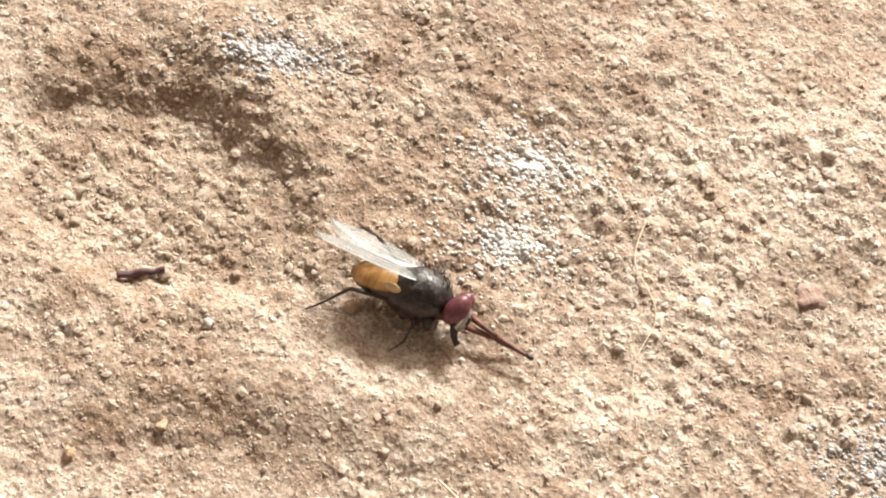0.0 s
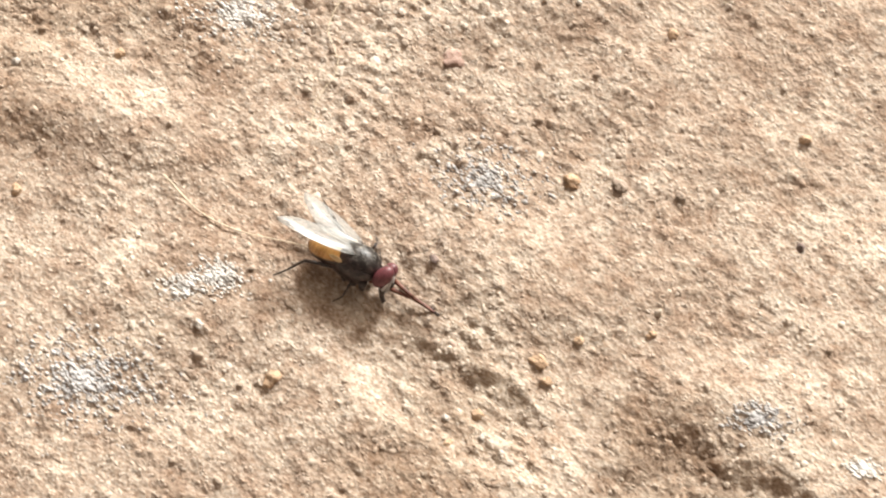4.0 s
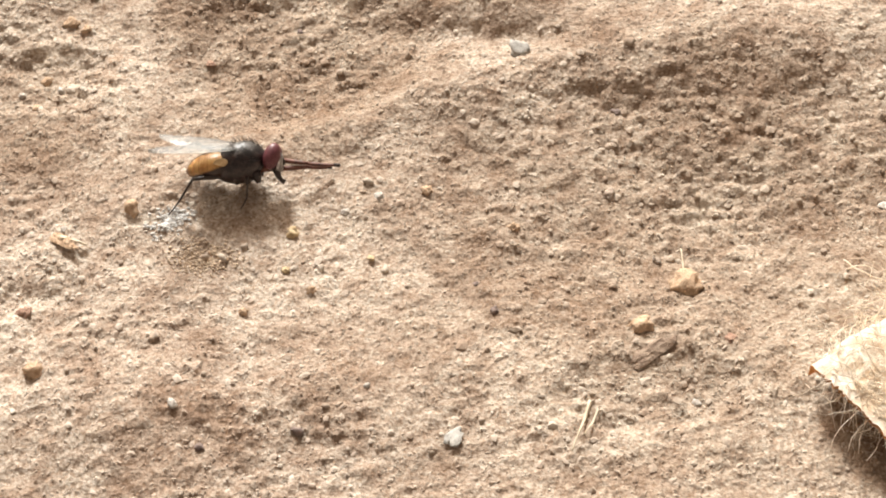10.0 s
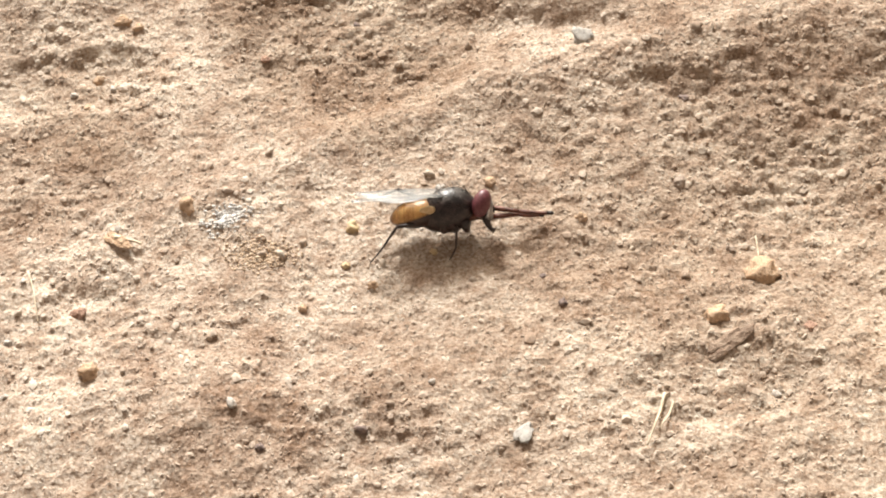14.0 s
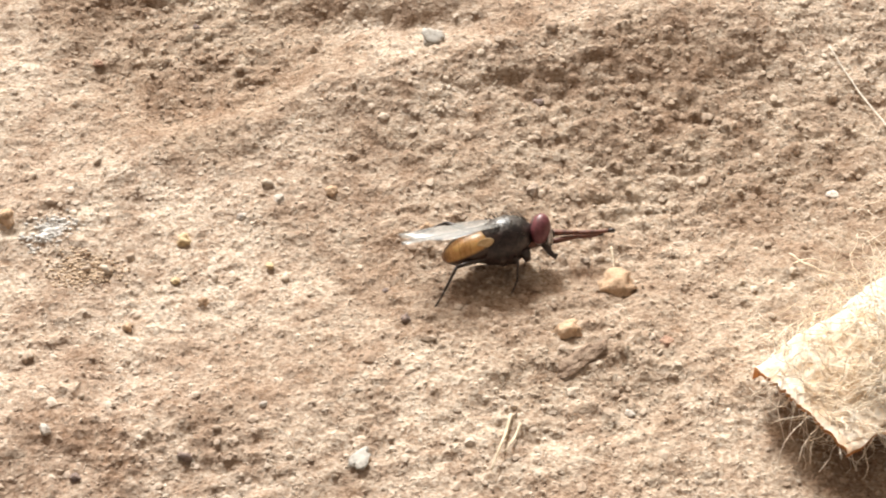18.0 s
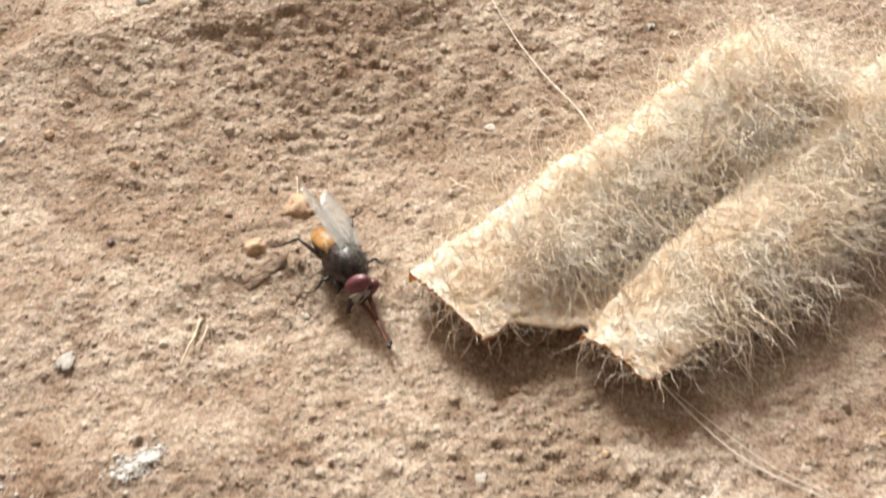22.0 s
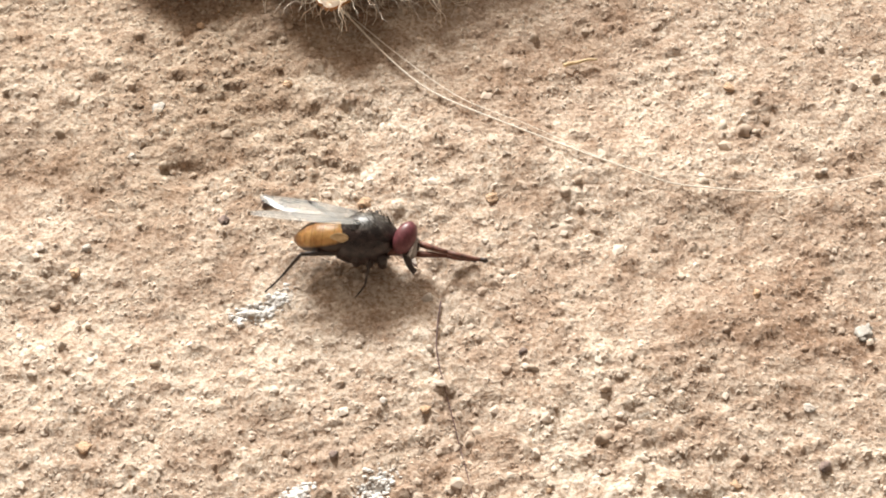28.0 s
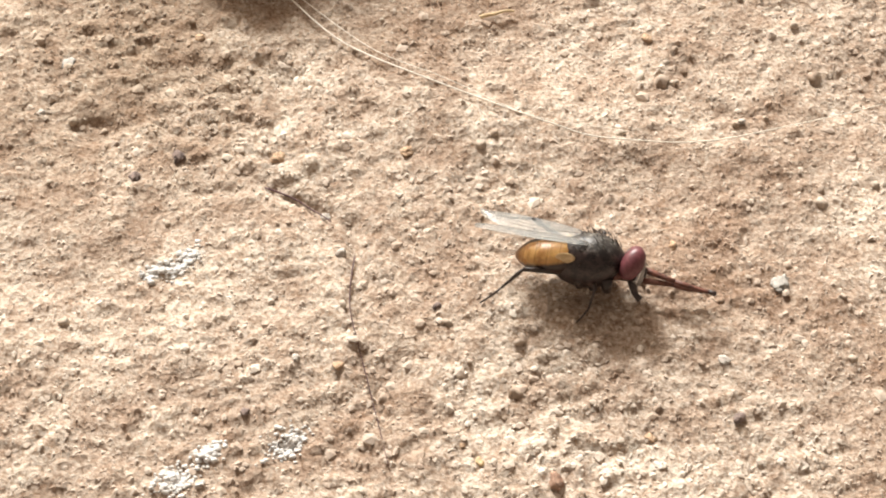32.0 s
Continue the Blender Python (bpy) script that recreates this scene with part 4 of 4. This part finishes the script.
# x, y, half width in mm; share of the width in which most of it lies; ashy or white
CHALK_PATCHES = (
    (-67.9, 38.4, 1.9, 1.1, 0), (-65.9, 33.8, 1.7, 1.1, 0), (-83.1, 35.4, 1.9, 0.9, 1), (-53.1, 17.7, 1.2, 0.8, 0), (-54.4, 15.6, 0.8, 0.8, 0), (-55.0, 6.7, 2.2, 1.0, 1), (-19.0, 33.6, 1.0, 0.9, 1), (-11.8, 35.4, 0.9, 0.6, 0),
    (-22.0, 8.4, 1.15, 0.55, 0), (2.3, -16.3, 1.1, 0.6, 0), (3.3, -15.6, 0.7, 0.6, 0), (-7.1, -18.7, 1.3, 0.9, 0), (27.2, -32.1, 0.6, 0.5, 0), (28.3, -32.0, 0.55, 0.5, 0), (29.1, -31.2, 0.6, 0.5, 0), (28.2, -44.1, 0.8, 0.7, 0), (33.7, -42.6, 0.7, 0.7, 0), (29.9, -42.7, 0.6, 0.6, 0), (-44.0, 35.0, 1.6, 1.2, 1),
)
strew("white_pebble", "small smooth white pebble lying among sand grains", "pebble", "white pebbles", WHITE_STONE, WHITE_PEBBLES, 31, 0.8)
strew("earth_clod", "crumbly tan clod of dry earth on sand", "clod", "earth clods", CLOD, CLODS, 32, 0.9, 2)
strew("earth_clod", "crumbly tan clod of dry earth on sand", "clod", "earth clods", CLOD, MORE_CLODS, 33, 0.8, 2)
strew("reddish_clod", "small reddish-brown crumb of earth on sand", "clod", "reddish clods", RED_CLOD, RED_CLODS, 34, 0.8, 2)
strew("ochre_crumb", "yellow ochre crumb lying on sand", "crumb", "ochre crumbs", OCHRE, OCHRE_CRUMBS, 35)
strew("dark_pebble", "tiny dark purplish-grey pebble on sand", "pebble", "dark pebbles", DARK_STONE, DARK_PEBBLES, 36)
strew("grey_pebble", "small grey pebble half sunk in sand", "pebble", "grey pebbles", GREY_STONE, GREY_PEBBLES, 37)
strew("pink_stone", "pinkish stone half sunk in sandy earth", "stone", "pinkish stones", PINK_STONE, PINK_STONES, 38, 0.7, 2, -0.2)
strew("white_flake", "thin flat whitish flake lying on sand", "flake", "white flakes", FLAKE, WHITE_FLAKES, 39, 0.22, 2, 0.7)


def chalk_patches():
    """Crumbs of white chalk spilt over the grains, denser in the middle."""
    shapes, faces = stone_shapes(8, 41)
    for n, (x, y, size, tight, ashy) in enumerate(CHALK_PATCHES):
        size *= 1.25
        r = np.random.default_rng(50 + n)
        count = int(110 + 150 * size * size)
        far, turn = np.abs(r.normal(0, tight, count)) * size, r.random(count) * 2 * math.pi
        px, py = (x + far * np.cos(turn)) * MM, (y + 0.8 * far * np.sin(turn + 0.4)) * MM
        body = np.array(shapes)[r.integers(0, 8, count)] * (np.clip(r.lognormal(math.log(0.095), 0.35, count), 0.05, 0.2) * MM)[:, None, None]
        body = body + np.stack([px, py, roughness(px, py) + 0.05 * MM], -1)[:, None]
        tris = (faces[None] + (np.arange(count) * body.shape[1])[:, None, None]).reshape(-1, 3)
        ob = new("chalk_patch", many("chalk_patch", body.reshape(-1, 3), tris, ASH if ashy else CHALK, True))
        tagged(ob, "patch of pale grey ashy crumbs on the sand" if ashy else "patch of spilt powdery white crumbs on the sand", "chalk patch", "chalk patches")


OCHRE_DUST = mottled("ochre_dust", (0.46, 0.35, 0.25), (0.64, 0.51, 0.38), 1800, 0.9)
ASH = mottled("grey_ash", (0.34, 0.33, 0.33), (0.62, 0.61, 0.60), 1800)
chalk_patches()


def ochre_patch(x, y, size):
    shapes, faces = stone_shapes(8, 43)
    r = np.random.default_rng(90)
    px, py = (x + r.normal(0, 0.55, 500) * size) * MM, (y + r.normal(0, 0.35, 500) * size) * MM
    body = np.array(shapes)[r.integers(0, 8, 500)] * (r.uniform(0.05, 0.12, 500) * MM)[:, None, None]
    body = body + np.stack([px, py, roughness(px, py) + 0.04 * MM], -1)[:, None]
    tris = (faces[None] + (np.arange(500) * body.shape[1])[:, None, None]).reshape(-1, 3)
    ob = new("ochre_patch", many("ochre_patch", body.reshape(-1, 3), tris, OCHRE_DUST, True))
    tagged(ob, "patch of crumbled pale orange earth on the sand", "earth patch")


ochre_patch(-19.6, 5.5, 1.9)


def earth_chip(x, y, turn, label, scale=1.0, mat=None):
    """A broken bit of crust, tilted up at one end."""
    shapes, faces = stone_shapes(1, 71, 2)
    ob = new("earth_chip", many("earth_chip", shapes[0] * np.array((1.7, 0.6, 0.34)) * scale * MM, faces, mat or RED_CLOD, False))
    ob.matrix_world = pose(x * MM, y * MM, float(roughness(x * MM, y * MM)) + 0.18 * MM, 12, -9, turn)
    tagged(ob, label, "earth chip")


earth_chip(9.6, -1.6, 33, "long brown chip of broken crust lying on sand", 0.8, BROWN_CRUST)
earth_chip(-29.0, 6.4, -35, "curled buff flake of broken crust on the sand", 0.62, CLOD)


def strand(name, label, category, mat, places, radius, lift=0.25, taper=0.6):
    """A thread, hair or straw through places in mm, lying on the grains."""
    line = []
    for n in range(len(places) - 1):
        p0, p1, p2, p3 = (Vector((*places[min(max(n + k, 0), len(places) - 1)], 0)) for k in (-1, 0, 1, 2))
        for k in range(6):
            u = k / 6
            line.append(0.5 * (2 * p1 + (p2 - p0) * u + (2 * p0 - 5 * p1 + 4 * p2 - p3) * u * u + (3 * p1 - p0 - 3 * p2 + p3) * u ** 3))
    line.append(Vector((*places[-1], 0)))
    spots = []
    for n, p in enumerate(line):
        z = max(float(lie(p.x * MM, p.y * MM)) + (lift + 0.05 * math.sin(n * 0.9)) * MM, float(roughness(p.x * MM, p.y * MM)) + 0.04 * MM) + radius * MM
        spots.append(Vector((p.x * MM, p.y * MM, z)))
    ob = new(name, meshed(name, *tube(spots, [radius * MM * (1 - taper * n / len(spots)) for n in range(len(spots))], 6), mat))
    return tagged(ob, label, category)


strand("thread", "thin white thread lying loose on the sand", "thread", THREAD, ((32.5, 5.5), (31.9, 7.4), (30.9, 10.7), (29.3, 13.5), (27.3, 17.5), (25.5, 21.9)), 0.09)
strand("thread", "long pale thread running from under the coir scrap over the sand", "thread", THREAD, ((32.0, -9.5), (32.9, -11.1), (35.2, -14.6), (38.0, -18.0), (43.4, -21.8), (48.6, -24.8), (52.5, -26.1), (58.7, -26.2), (67.2, -24.4)), 0.06, 0.25)
strand("thread", "fine pale thread beside a longer one on the sand", "thread", THREAD, ((32.4, -10.5), (36.0, -14.8), (39.6, -18.6), (43.9, -21.5), (47.2, -24.0), (53.0, -25.6)), 0.03, 0.25)
strand("hair", "thin curved pale fibre lying on the earth", "fibre", STRAW, ((-61.1, 39.4), (-60.2, 37.0), (-57.6, 35.1), (-57.0, 32.2), (-55.6, 29.9)), 0.05)
strand("fibre", "pale curved plant fibre lying on the earth", "fibre", STRAW, ((-61.0, 20.8), (-57.0, 20.4), (-54.0, 21.2), (-50.0, 23.3), (-46.8, 24.1)), 0.07, 0.25)
strand("straw", "thin bit of dry straw on the sand", "straw", STRAW, ((-34.6, 4.2), (-33.8, 2.4), (-33.1, 0.2)), 0.07)
strand("straw", "short dry straw lying on the sand", "straw", STRAW, ((5.8, -5.4), (5.4, -7.2), (4.8, -9.1)), 0.11)
strand("straw", "short dry straw lying on the sand", "straw", STRAW, ((6.3, -6.0), (5.9, -7.2), (5.5, -8.0)), 0.08)
strand("straw", "thin upright straw beside a clod of earth", "straw", STRAW, ((11.5, 7.3), (11.6, 6.0), (11.6, 5.0)), 0.06)
strand("straw", "short dry straw lying on the sand", "straw", STRAW, ((-29.2, 6.6), (-28.3, 6.4), (-27.4, 6.1)), 0.16)
strand("straw", "golden bit of dry straw on the sand", "straw", OCHRE, ((45.7, -16.4), (46.7, -16.1), (47.7, -16.0)), 0.12)
strand("twig", "short dark purplish-brown twig on the sand", "twig", BARK, ((-81.1, 20.0), (-80.2, 20.9), (-79.4, 21.8)), 0.22, 0.0, 0.3)
# dark strands added along two cracks to stand for the shade inside them
strand("rootlet", "thin dark strand standing for the shade in a long crack of the earth", "rootlet", BARK, ((37.6, -31.8), (37.3, -33.6), (37.2, -35.6), (37.9, -40.0), (38.5, -44.3)), 0.04, 0.04)
strand("rootlet", "thin dark strand standing for the shade in a short crack of the earth", "rootlet", BARK, ((33.1, -27.1), (34.9, -28.0), (36.5, -29.8)), 0.06, 0.04)


strand("wool_wisp", "small wisp of pale wool on the sand", "wisp", FUZZ, ((21.7, 5.8), (22.4, 5.0), (23.3, 4.3), (24.1, 3.9)), 0.06, 0.3)
strand("wool_wisp", "small wisp of pale wool on the sand", "wisp", FUZZ, ((21.8, 4.9), (22.7, 5.3), (23.7, 4.7)), 0.05, 0.3)


def pebbles_of_ground():
    """The larger single grains along the fly's way, each a piece of the ground."""
    meshes = thing_mesh("grain", PEBBLE, 61, 1)
    r = np.random.default_rng(62)
    x, y = strewn(290, r, 0.014)
    size = np.clip(r.lognormal(math.log(0.24), 0.25, 290), 0.17, 0.42) * MM
    z = roughness(x, y) + 0.1 * size
    for n in range(290):
        ob = part("grain", meshes[n % 5], ground)
        ob.matrix_local = pose(x[n], y[n], z[n], *(r.random(3) * (30, 30, 360))) @ Matrix.Diagonal((size[n], size[n], size[n], 1))


pebbles_of_ground()


# ---- motion of the fly ----
def motions():
    rows = []
    for t, x, y, heading in FLY:
        rows.append((t, pose(x, y, float(lie(x, y)) + 0.25 * MM, 0, 0, heading)))
    walk(fly, rows)
    # how far the wings are spread: seconds, share
    spread = ((0, 0.0), (0.3, 0.5), (0.5, 1), (1.5, 1), (1.9, 0), (3.1, 0), (3.5, 0.5), (4.1, 0.5), (4.5, 0), (7.4, 0.0), (8, 0.9), (8.5, 0.6), (9, 0.1), (9.6, 0.6), (10, 0.6), (10.5, 0), (15, 0), (21, 0), (28, 0.2), (28.5, 0.5), (29.5, 1), (30.5, 0.9), (31.5, 0.6), (32, 0.05))
    for side, wing in zip((-1, 1), fly_wings):
        walk(wing, [(t, LEAN @ pose(0.9 * MM, side * 0.72 * MM, 2.95 * MM, side * 12 * (1 - u) + u * (19 if side < 0 else 4), 1 + 9 * u, side * (-3 - 21 * u))) for t, u in spread])
    # the legs step with the fly's pace, three and three by turns; the forelegs rub
    times = [0.25 * k for k in range(129)]
    place = lambda t: Vector((np.interp(t, [r[0] for r in FLY], [r[1] for r in FLY]), np.interp(t, [r[0] for r in FLY], [r[2] for r in FLY])))
    for n, leg in enumerate(fly_legs):
        hip, turn = leg.location.copy(), 1 if n % 2 else -1
        steps = []
        for k, t in enumerate(times):
            pace = min(1.0, (place(min(32, t + 0.25)) - place(max(0, t - 0.25))).length / (2.5 * MM))
            swing = turn * (1 if k % 2 else -1) * 11 * pace
            rub = turn * (1 if k % 2 else -1) * 3
            steps.append((t, pose(*hip, 0, rub, rub) if n % 3 == 0 else pose(*hip, 0, 0, swing)))
        walk(leg, steps)


motions()
